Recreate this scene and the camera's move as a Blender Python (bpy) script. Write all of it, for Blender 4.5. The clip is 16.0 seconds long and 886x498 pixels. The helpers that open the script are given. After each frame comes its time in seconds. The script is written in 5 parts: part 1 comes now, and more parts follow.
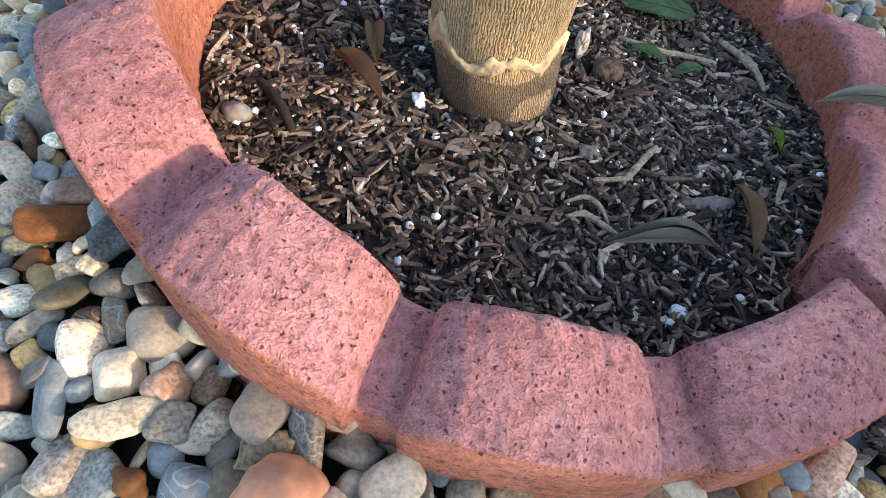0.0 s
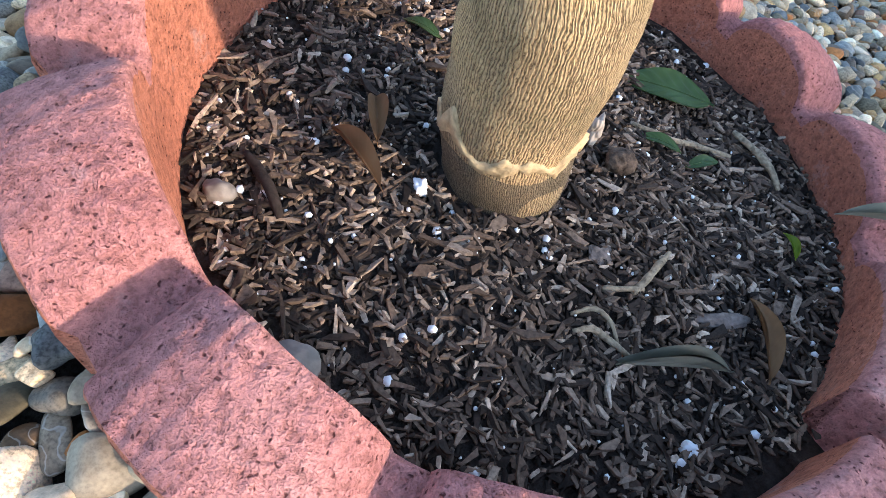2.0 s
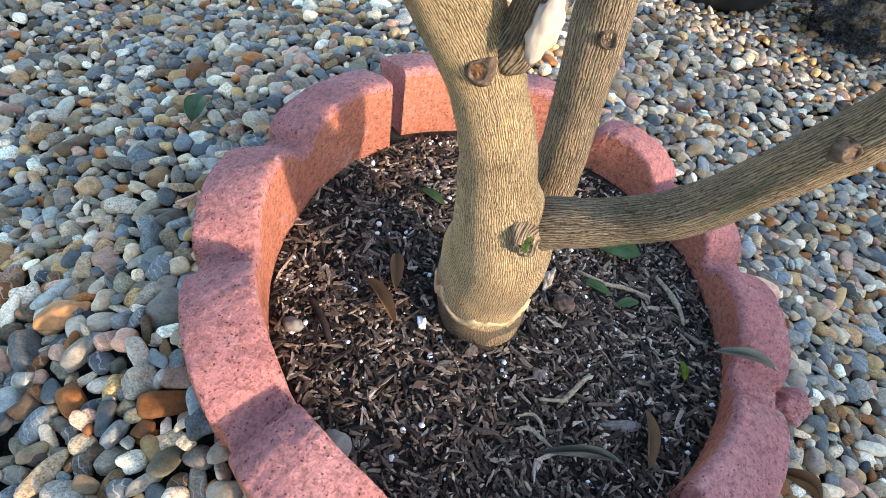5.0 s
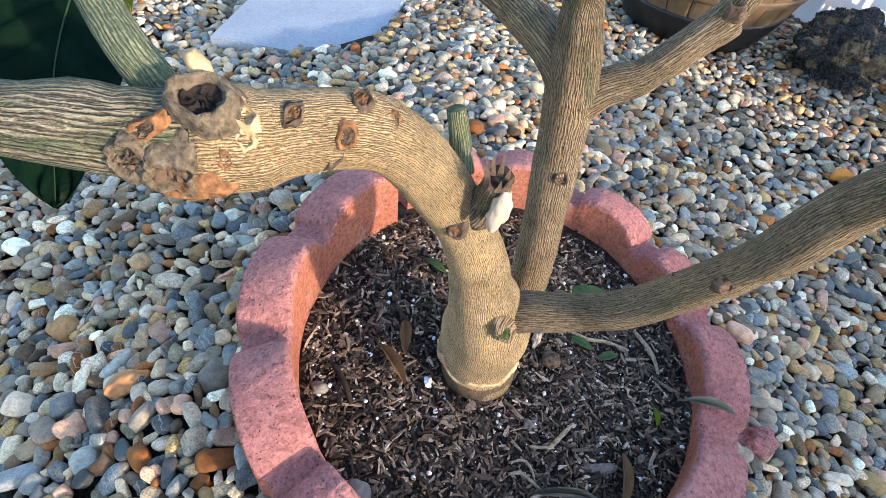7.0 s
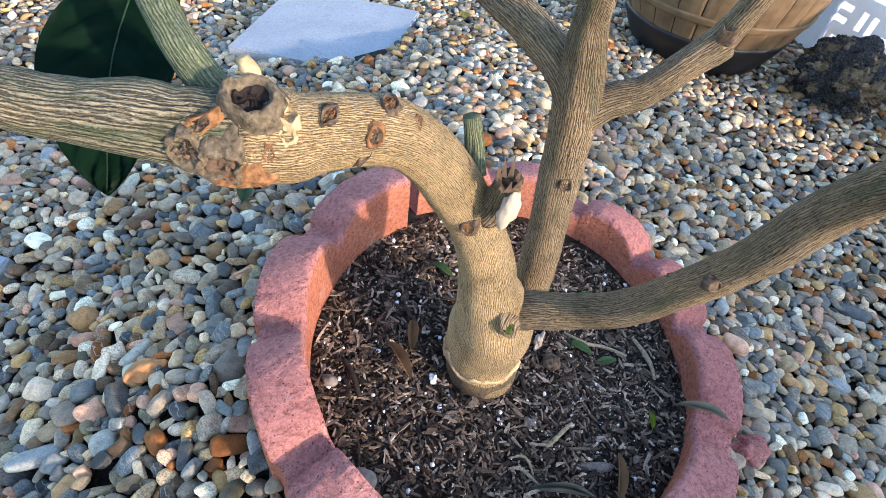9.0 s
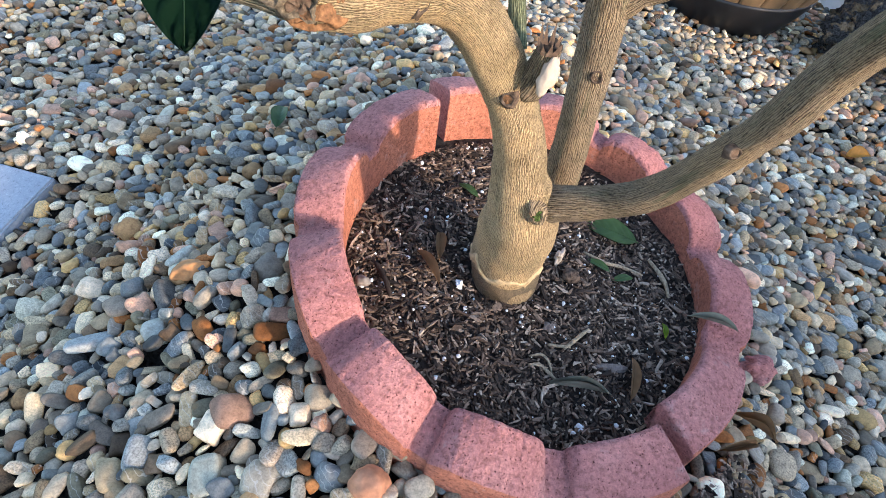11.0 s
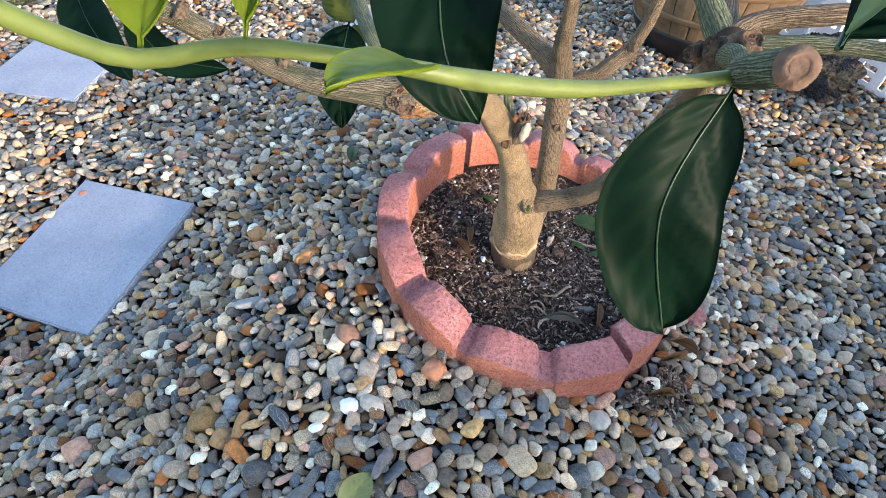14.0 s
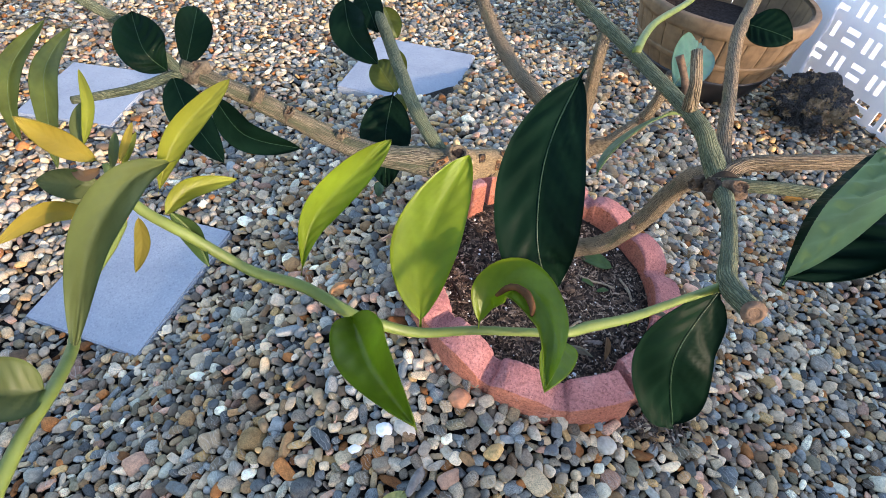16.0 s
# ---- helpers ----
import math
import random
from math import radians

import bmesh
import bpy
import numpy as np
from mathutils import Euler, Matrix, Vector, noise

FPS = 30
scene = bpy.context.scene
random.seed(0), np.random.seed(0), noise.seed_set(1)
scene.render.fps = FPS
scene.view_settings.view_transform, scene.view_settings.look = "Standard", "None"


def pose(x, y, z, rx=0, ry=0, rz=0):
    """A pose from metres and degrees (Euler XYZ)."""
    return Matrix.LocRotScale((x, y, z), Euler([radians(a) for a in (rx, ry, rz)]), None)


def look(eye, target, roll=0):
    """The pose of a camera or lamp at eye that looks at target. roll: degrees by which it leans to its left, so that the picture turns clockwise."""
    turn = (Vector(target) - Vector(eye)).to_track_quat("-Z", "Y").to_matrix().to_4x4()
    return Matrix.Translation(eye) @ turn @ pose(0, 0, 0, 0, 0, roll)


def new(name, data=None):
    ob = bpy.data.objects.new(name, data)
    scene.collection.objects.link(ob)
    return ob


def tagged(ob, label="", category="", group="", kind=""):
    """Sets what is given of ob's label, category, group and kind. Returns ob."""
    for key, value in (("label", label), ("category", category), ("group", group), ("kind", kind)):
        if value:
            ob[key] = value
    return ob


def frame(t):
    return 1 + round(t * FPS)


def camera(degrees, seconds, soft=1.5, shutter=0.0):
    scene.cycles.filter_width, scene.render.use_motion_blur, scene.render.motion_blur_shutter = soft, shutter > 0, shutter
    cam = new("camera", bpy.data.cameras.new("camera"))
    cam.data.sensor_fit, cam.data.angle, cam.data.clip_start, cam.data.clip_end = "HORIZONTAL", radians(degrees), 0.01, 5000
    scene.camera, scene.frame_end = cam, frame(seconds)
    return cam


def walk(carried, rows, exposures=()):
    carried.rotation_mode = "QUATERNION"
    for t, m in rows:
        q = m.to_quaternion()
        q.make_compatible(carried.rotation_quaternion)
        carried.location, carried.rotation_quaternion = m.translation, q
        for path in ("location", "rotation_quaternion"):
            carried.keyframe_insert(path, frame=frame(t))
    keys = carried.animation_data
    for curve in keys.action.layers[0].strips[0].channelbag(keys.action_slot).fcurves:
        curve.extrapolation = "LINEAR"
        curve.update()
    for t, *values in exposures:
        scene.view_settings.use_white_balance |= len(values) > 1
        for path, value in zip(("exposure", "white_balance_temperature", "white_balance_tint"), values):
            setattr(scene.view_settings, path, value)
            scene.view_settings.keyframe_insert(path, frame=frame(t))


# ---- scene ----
cam = camera(79.5, 16.0, 0.75)
PATH = [
    (0, (-0.0579, -0.3140, 0.3273), (-0.0196, 0.8230, -1.3177), 5.24),
    (0.5, (-0.0723, -0.2722, 0.2918), (0.0317, 0.8596, -1.3539), 9.25),
    (1, (-0.0791, -0.2557, 0.3061), (0.0448, 0.8906, -1.3281), 11.08),
    (1.5, (-0.0754, -0.2552, 0.3261), (0.0361, 0.9080, -1.2970), 11.57),
    (2, (-0.0696, -0.2645, 0.3319), (0.0340, 0.9252, -1.2725), 11.59),
    (2.5, (-0.0652, -0.2732, 0.3364), (0.0415, 0.9084, -1.2737), 12.24),
    (3, (-0.0588, -0.2631, 0.3729), (0.0012, 0.8915, -1.2591), 11.51),
    (3.5, (-0.0627, -0.2690, 0.4098), (-0.0217, 0.9199, -1.1980), 11.56),
    (4, (-0.0653, -0.2769, 0.4429), (-0.0387, 0.9457, -1.1398), 11.55),
    (4.2, (-0.0687, -0.2820, 0.4529), (-0.0354, 0.9582, -1.1157), 12.01),
    (6.3, (-0.0570, -0.3130, 0.5436), (-0.1162, 1.0083, -0.9566), 7.43),
    (6.5, (-0.0579, -0.3133, 0.5547), (-0.1131, 1.0059, -0.9475), 7.39),
    (7, (-0.0606, -0.3110, 0.5777), (-0.1239, 1.0219, -0.9120), 6.81),
    (7.5, (-0.0620, -0.3175, 0.5949), (-0.1399, 1.0355, -0.8759), 6.35),
    (8, (-0.0609, -0.3252, 0.5915), (-0.1429, 1.0433, -0.8647), 7.08),
    (8.2, (-0.0607, -0.3289, 0.5904), (-0.1437, 1.0453, -0.8603), 7.41),
    (10.3, (-0.0699, -0.3588, 0.5750), (-0.1561, 0.9883, -0.9007), 8.59),
    (10.5, (-0.0682, -0.3732, 0.5671), (-0.1666, 0.9682, -0.9132), 8.62),
    (11, (-0.0673, -0.4077, 0.5621), (-0.1684, 0.8976, -0.9499), 8.79),
    (11.5, (-0.0743, -0.4655, 0.5587), (-0.1940, 0.7881, -0.9950), 9.11),
    (12, (-0.0777, -0.5085, 0.5428), (-0.2169, 0.7077, -1.0388), 9.16),
    (12.5, (-0.0734, -0.5782, 0.5899), (-0.2436, 0.6329, -0.9926), 7.27),
    (13, (-0.0611, -0.6052, 0.6748), (-0.2091, 0.3125, -0.5025), 4.60),
    (13.5, (-0.0538, -0.6281, 0.7181), (-0.2032, 0.3317, -0.4250), 3.91),
    (14, (-0.0522, -0.6419, 0.7446), (-0.2018, 0.3739, -0.3490), 3.99),
    (14.5, (-0.0500, -0.6407, 0.7506), (-0.1944, 0.3886, -0.3309), 4.13),
    (15, (-0.0576, -0.6536, 0.7901), (-0.2067, 0.3737, -0.2927), 4.37),
    (15.5, (-0.0741, -0.6629, 0.8232), (-0.2804, 0.7001, -0.6259), 4.69),
    (16, (-0.0940, -0.6682, 0.8416), (-0.2924, 0.6963, -0.6072), 5.07),
]
walk(cam, [(t, look(eye, target, roll)) for t, eye, target, roll in PATH], [(0, 1.84, 5800, 13), (2, 1.86, 5620, 13), (4, 1.88, 5750, 12), (8, 1.80, 5650, 13), (12, 1.80, 5680, 15), (16, 1.64, 5880, 18)])

# ---- light ----
SUN_AZ, SUN_EL = 328.0, 14.0      # degrees, anticlockwise from +x; height over the horizon
world = bpy.data.worlds.new("sky")
scene.world = world
world.use_nodes = True
wn = world.node_tree.nodes
sky = wn.new("ShaderNodeTexSky")
sky.sky_type = "NISHITA"
sky.sun_disc = False
sky.sun_elevation = radians(SUN_EL)
sky.sun_rotation = radians(90 - SUN_AZ)
world.node_tree.links.new(sky.outputs[0], wn["Background"].inputs[0])
wn["Background"].inputs[1].default_value = 0.18
sun = new("sun", bpy.data.lights.new("sun", "SUN"))
sun.data.energy, sun.data.angle, sun.data.color = 2.1, radians(2.0), (1.0, 0.77, 0.53)
sdir = Vector((math.cos(radians(SUN_AZ)) * math.cos(radians(SUN_EL)), math.sin(radians(SUN_AZ)) * math.cos(radians(SUN_EL)), math.sin(radians(SUN_EL))))
sun.matrix_world = look(sdir * 6, (0, 0, 0))


# ---- materials ----
def material(name, rough=0.8, spec=0.3):
    m = bpy.data.materials.new(name)
    m.use_nodes = True
    n = m.node_tree.nodes
    b = n["Principled BSDF"]
    b.inputs["Roughness"].default_value = rough
    b.inputs["Specular IOR Level"].default_value = spec
    return m, n, m.node_tree.links, b


def ramp(n, stops):
    r = n.new("ShaderNodeValToRGB")
    e = r.color_ramp.elements
    while len(e) < len(stops):
        e.new(0.5)
    for el, (p, c) in zip(e, stops):
        el.position, el.color = p, (*c, 1)
    return r


def tex_noise(n, l, scale, detail=4, vec=None, rough=0.55):
    t = n.new("ShaderNodeTexNoise")
    t.inputs["Scale"].default_value, t.inputs["Detail"].default_value, t.inputs["Roughness"].default_value = scale, detail, rough
    if vec is not None:
        l.new(vec, t.inputs["Vector"])
    return t


def coords(n):
    return n.new("ShaderNodeTexCoord").outputs["Object"]


def mix(n, l, kind, fac, a, b):
    m = n.new("ShaderNodeMix")
    m.data_type, m.blend_type = "RGBA", kind
    for sock, v in ((m.inputs[0], fac), (m.inputs[6], a), (m.inputs[7], b)):
        if isinstance(v, (int, float)):
            sock.default_value = v
        elif isinstance(v, tuple):
            sock.default_value = (*v, 1)
        else:
            l.new(v, sock)
    return m.outputs[2]


def bump(n, l, b, height, strength=0.4, dist=0.002, after=None):
    k = n.new("ShaderNodeBump")
    k.inputs["Strength"].default_value, k.inputs["Distance"].default_value = strength, dist
    l.new(height, k.inputs["Height"])
    if after is not None:
        l.new(after, k.inputs["Normal"])
    l.new(k.outputs[0], b.inputs["Normal"])
    return k.outputs[0]


PEBBLE_TONES = [(0.213, 0.222, 0.206), (0.447, 0.319, 0.176), (0.325, 0.286, 0.223), (0.725, 0.561, 0.352), (0.129, 0.131, 0.122), (0.494, 0.383, 0.248), (0.377, 0.152, 0.046), (0.399, 0.340, 0.248), (0.275, 0.286, 0.269), (0.566, 0.362, 0.146), (0.251, 0.217, 0.136), (0.802, 0.745, 0.542),
                (0.176, 0.118, 0.069), (0.587, 0.457, 0.282), (0.289, 0.231, 0.168), (0.566, 0.339, 0.221), (0.163, 0.172, 0.165), (0.470, 0.351, 0.203), (0.363, 0.303, 0.213), (0.656, 0.530, 0.371), (0.226, 0.182, 0.126), (0.400, 0.242, 0.110), (0.312, 0.309, 0.259), (0.773, 0.624, 0.422)]


def pebble_material(name, single=False):
    """Worn stones: one tone for each, faint mottling, and thin pale veins or rust on some of them."""
    m, n, l, b = material(name, 0.68, 0.14)
    if single:
        rnd = n.new("ShaderNodeObjectInfo").outputs["Random"]
    else:
        rnd = n.new("ShaderNodeNewGeometry").outputs["Random Per Island"]
    c = ramp(n, [(k / len(PEBBLE_TONES), t) for k, t in enumerate(PEBBLE_TONES)])
    c.color_ramp.interpolation = "CONSTANT"
    l.new(rnd, c.inputs[0])

    def fraction(times):
        shift = n.new("ShaderNodeMath")
        shift.operation = "MULTIPLY"
        shift.inputs[1].default_value = times
        l.new(rnd, shift.inputs[0])
        part_of = n.new("ShaderNodeMath")
        part_of.operation = "FRACT"
        l.new(shift.outputs[0], part_of.inputs[0])
        return part_of.outputs[0]

    tr = ramp(n, [(0.0, (0.42, 0.42, 0.43)), (0.5, (0.90, 0.88, 0.85)), (1.0, (1.36, 1.32, 1.27))])
    l.new(fraction(917.0), tr.inputs[0])
    base = mix(n, l, "MULTIPLY", 1.0, c.outputs[0], tr.outputs[0])
    pos = n.new("ShaderNodeNewGeometry").outputs["Position"]
    mottle = tex_noise(n, l, 130, 5, pos, 0.65)
    mr = ramp(n, [(0.3, (0.66, 0.65, 0.63)), (0.5, (1.0, 1.0, 1.0)), (0.7, (1.28, 1.27, 1.22))])
    l.new(mottle.outputs[0], mr.inputs[0])
    col = mix(n, l, "MULTIPLY", 1.0, base, mr.outputs[0])
    spk = tex_noise(n, l, 620, 3, pos)
    sr = ramp(n, [(0.36, (0.55, 0.55, 0.55)), (0.5, (1.0, 1.0, 1.0)), (0.66, (1.3, 1.3, 1.28))])
    l.new(spk.outputs[0], sr.inputs[0])
    grainy = ramp(n, [(0.45, (0.35, 0.35, 0.35)), (0.8, (1.0, 1.0, 1.0))])
    l.new(fraction(389.0), grainy.inputs[0])
    col = mix(n, l, "MULTIPLY", grainy.outputs[0], col, sr.outputs[0])
    band = n.new("ShaderNodeTexWave")
    band.wave_type, band.bands_direction, band.wave_profile = "BANDS", "DIAGONAL", "SIN"
    for key, v in (("Scale", 70.0), ("Distortion", 7.0), ("Detail", 2.0), ("Detail Scale", 1.4)):
        band.inputs[key].default_value = v
    l.new(pos, band.inputs["Vector"])
    thin = ramp(n, [(0.93, (0, 0, 0)), (0.995, (0.40, 0.40, 0.40))])
    l.new(band.outputs["Fac"], thin.inputs[0])
    few = ramp(n, [(0.78, (0, 0, 0)), (0.80, (1, 1, 1))])
    l.new(fraction(571.0), few.inputs[0])
    veined = mix(n, l, "MULTIPLY", 1.0, thin.outputs[0], few.outputs[0])
    col = mix(n, l, "MIX", veined, col, (0.62, 0.57, 0.48))
    rust = tex_noise(n, l, 34, 4, pos)
    rr = ramp(n, [(0.62, (0, 0, 0)), (0.74, (0.38, 0.38, 0.38))])
    l.new(rust.outputs[0], rr.inputs[0])
    l.new(mix(n, l, "MIX", rr.outputs[0], col, (0.32, 0.17, 0.065)), b.inputs["Base Color"])
    bump(n, l, b, mottle.outputs[0], 0.35, 0.0012)
    return m


MAT_PEBBLE = pebble_material("pebble")
MAT_PEBBLE_ONE = pebble_material("pebble_single", True)


def ground_material():
    m, n, l, b = material("gap_shade_gravel_bed", 0.95, 0.1)
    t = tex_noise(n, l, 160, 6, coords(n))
    # near-black grit tones stand in for the shade between pebbles
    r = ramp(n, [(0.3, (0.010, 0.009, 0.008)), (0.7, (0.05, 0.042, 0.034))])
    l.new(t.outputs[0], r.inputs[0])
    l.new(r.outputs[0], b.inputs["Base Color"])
    bump(n, l, b, t.outputs[0], 0.8, 0.01)
    return m


MAT_GROUND = ground_material()


def far_gravel_material():
    m, n, l, b = material("far_gravel", 0.8, 0.2)
    v = n.new("ShaderNodeTexVoronoi")
    v.inputs["Scale"].default_value = 48
    l.new(coords(n), v.inputs["Vector"])
    c = ramp(n, [(k / len(PEBBLE_TONES), t) for k, t in enumerate(PEBBLE_TONES)])
    l.new(v.outputs["Color"], c.inputs[0])
    # gap shade painted into the colour: darker towards each stone's edge
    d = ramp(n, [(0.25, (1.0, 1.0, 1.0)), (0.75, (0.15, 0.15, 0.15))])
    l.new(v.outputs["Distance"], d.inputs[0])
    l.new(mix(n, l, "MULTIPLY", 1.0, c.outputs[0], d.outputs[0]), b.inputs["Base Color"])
    bump(n, l, b, d.outputs[0], 1.0, 0.012)
    return m


MAT_FAR_GRAVEL = far_gravel_material()


def block_material(name, tones):
    m, n, l, b = material(name, 0.92, 0.15)
    co = coords(n)
    big = tex_noise(n, l, 12, 6, co)
    fine = tex_noise(n, l, 520, 4, co, 0.7)
    mid = tex_noise(n, l, 210, 4, co, 0.65)
    r1 = ramp(n, list(zip((0.3, 0.55, 0.75), tones)))
    l.new(big.outputs[0], r1.inputs[0])
    r2 = ramp(n, [(0.34, (0.62, 0.58, 0.58)), (0.5, (1.0, 1.0, 1.0)), (0.68, (1.22, 1.24, 1.24))])
    l.new(mid.outputs[0], r2.inputs[0])
    col = mix(n, l, "MULTIPLY", 0.8, r1.outputs[0], r2.outputs[0])
    r3 = ramp(n, [(0.3, (0.72, 0.7, 0.7)), (0.7, (1.25, 1.25, 1.25))])
    l.new(fine.outputs[0], r3.inputs[0])
    col = mix(n, l, "MULTIPLY", 0.7, col, r3.outputs[0])
    worn = tex_noise(n, l, 34, 5, co, 0.7)
    cr = ramp(n, [(0.60, (0, 0, 0)), (0.74, (0.5, 0.5, 0.5))])
    l.new(worn.outputs[0], cr.inputs[0])
    col = mix(n, l, "MIX", cr.outputs[0], col, (0.64, 0.46, 0.42))
    # open pores between the grains
    warp = tex_noise(n, l, 300, 2, co)
    shifted = n.new("ShaderNodeVectorMath")
    shifted.operation = "MULTIPLY_ADD"
    shifted.inputs[1].default_value = (0.004, 0.004, 0.004)
    l.new(warp.outputs["Color"], shifted.inputs[0])
    l.new(co, shifted.inputs[2])
    cell = n.new("ShaderNodeTexVoronoi")
    cell.inputs["Scale"].default_value = 330
    l.new(shifted.outputs[0], cell.inputs["Vector"])
    hole = ramp(n, [(0.12, (0, 0, 0)), (0.27, (1, 1, 1))])
    l.new(cell.outputs["Distance"], hole.inputs[0])
    some = ramp(n, [(0.50, (0, 0, 0)), (0.58, (1, 1, 1))])
    l.new(cell.outputs["Color"], some.inputs[0])
    pores = mix(n, l, "LIGHTEN", 1.0, hole.outputs[0], some.outputs[0])
    dark = mix(n, l, "MULTIPLY", 1.0, col, (0.30, 0.24, 0.25))
    l.new(mix(n, l, "MIX", pores, dark, col), b.inputs["Base Color"])
    first = bump(n, l, b, mid.outputs[0], 1.0, 0.007)
    second = bump(n, l, b, fine.outputs[0], 0.9, 0.0025, first)
    bump(n, l, b, pores, 1.0, 0.0015, second)
    return m


MAT_BLOCK = block_material("faded_red_concrete", ((0.50, 0.205, 0.18), (0.60, 0.265, 0.23), (0.66, 0.33, 0.29)))
MAT_BLOCK_INNER = block_material("unfaded_orange_concrete", ((0.52, 0.19, 0.115), (0.62, 0.235, 0.14), (0.66, 0.28, 0.18)))


def mulch_material():
    m, n, l, b = material("dark_mulch", 0.95, 0.12)
    t = tex_noise(n, l, 130, 6, coords(n), 0.7)
    r = ramp(n, [(0.3, (0.012, 0.009, 0.007)), (0.7, (0.07, 0.055, 0.045))])
    l.new(t.outputs[0], r.inputs[0])
    l.new(r.outputs[0], b.inputs["Base Color"])
    bump(n, l, b, t.outputs[0], 1.0, 0.008)
    return m


MAT_MULCH = mulch_material()


def chip_material(name, single=False):
    m, n, l, b = material(name, 0.9, 0.2)
    c = ramp(n, [(0.0, (0.015, 0.011, 0.008)), (0.34, (0.06, 0.042, 0.030)), (0.66, (0.145, 0.098, 0.066)), (0.88, (0.27, 0.196, 0.136)), (1.0, (0.52, 0.41, 0.30))])
    l.new(n.new("ShaderNodeObjectInfo").outputs["Random"] if single else n.new("ShaderNodeNewGeometry").outputs["Random Per Island"], c.inputs[0])
    pos = n.new("ShaderNodeNewGeometry").outputs["Position"]
    t = tex_noise(n, l, 500, 3, pos)
    r = ramp(n, [(0.3, (0.6, 0.6, 0.6)), (0.7, (1.3, 1.3, 1.3))])
    l.new(t.outputs[0], r.inputs[0])
    l.new(mix(n, l, "MULTIPLY", 1.0, c.outputs[0], r.outputs[0]), b.inputs["Base Color"])
    bump(n, l, b, t.outputs[0], 0.5, 0.001)
    return m


MAT_CHIP = chip_material("wood_chip")
MAT_CHIP_ONE = chip_material("wood_chip_single", True)


def bark_material(name, dark, mid, light, across=165, along=36, green=0.75, spread=0.56):
    """Bark with fine wavy ridges that run along the limb; UVs are metres round and along."""
    m, n, l, b = material(name, 0.85, 0.2)
    uv = n.new("ShaderNodeUVMap").outputs[0]
    mp = n.new("ShaderNodeMapping")
    mp.inputs["Scale"].default_value = (across, along, 1)
    l.new(uv, mp.inputs["Vector"])
    t = n.new("ShaderNodeTexWave")
    t.wave_type, t.bands_direction, t.wave_profile = "BANDS", "X", "SIN"
    for key, v in (("Scale", 1.0), ("Distortion", 10.0), ("Detail", 4.0), ("Detail Scale", 1.7), ("Detail Roughness", 0.66)):
        t.inputs[key].default_value = v
    l.new(mp.outputs[0], t.inputs["Vector"])
    r = ramp(n, [(0.0, dark), (0.10, tuple(0.35 * d + 0.65 * c for d, c in zip(dark, mid))), (0.30, mid), (0.9, light)])
    l.new(t.outputs["Fac"], r.inputs[0])
    big = tex_noise(n, l, 26, 5, coords(n), 0.65)
    br = ramp(n, [(0.32, (0.62, 0.63, 0.58)), (0.5, (1.0, 1.0, 1.0)), (0.7, (1.28, 1.22, 1.1))])
    l.new(big.outputs[0], br.inputs[0])
    col = mix(n, l, "MULTIPLY", 1.0, r.outputs[0], br.outputs[0])
    streak = n.new("ShaderNodeMapping")
    streak.inputs["Scale"].default_value = (60, 11, 1)
    l.new(uv, streak.inputs["Vector"])
    alga_shade = tex_noise(n, l, 1.0, 3, streak.outputs[0])
    ag = ramp(n, [(spread, (0, 0, 0)), (spread + 0.14, (green, green, green))])
    l.new(alga_shade.outputs[0], ag.inputs[0])
    col = mix(n, l, "MIX", ag.outputs[0], col, (0.085, 0.105, 0.055))
    grit = tex_noise(n, l, 700, 3, coords(n))
    gr = ramp(n, [(0.3, (0.7, 0.7, 0.7)), (0.7, (1.25, 1.25, 1.25))])
    l.new(grit.outputs[0], gr.inputs[0])
    l.new(mix(n, l, "MULTIPLY", 0.8, col, gr.outputs[0]), b.inputs["Base Color"])
    first = bump(n, l, b, t.outputs["Fac"], 0.9, 0.0018)
    bump(n, l, b, grit.outputs[0], 0.3, 0.0008, first)
    return m


MAT_BARK = bark_material("grey_tan_bark", (0.05, 0.036, 0.024), (0.23, 0.170, 0.100), (0.33, 0.250, 0.155))
MAT_TRUNK = bark_material("warm_trunk_bark", (0.11, 0.072, 0.038), (0.42, 0.295, 0.155), (0.54, 0.395, 0.212), 190, 75, 0.25)
MAT_ROOTSTOCK = bark_material("dark_rootstock_bark", (0.07, 0.050, 0.031), (0.20, 0.150, 0.092), (0.31, 0.238, 0.145), 260, 190, 0.2)
# green-grey bark; darker tones and wider green patches also paint the limb's shade
MAT_LIMB = bark_material("shaded_green_limb_bark", (0.045, 0.038, 0.026), (0.18, 0.15, 0.096), (0.31, 0.262, 0.172), 110, 26, spread=0.45)
MAT_GREEN_BARK = bark_material("green_twig_bark", (0.06, 0.08, 0.045), (0.145, 0.16, 0.088), (0.22, 0.235, 0.14), 170, 34)


def plain(name, colour, rough=0.8, spec=0.3, vary=0.25, scale=60, bumpy=0.3):
    m, n, l, b = material(name, rough, spec)
    t = tex_noise(n, l, scale, 5, coords(n))
    r = ramp(n, [(0.3, tuple(c * (1 - vary) for c in colour)), (0.7, tuple(min(1, c * (1 + vary)) for c in colour))])
    l.new(t.outputs[0], r.inputs[0])
    l.new(r.outputs[0], b.inputs["Base Color"])
    bump(n, l, b, t.outputs[0], bumpy, 0.002)
    return m


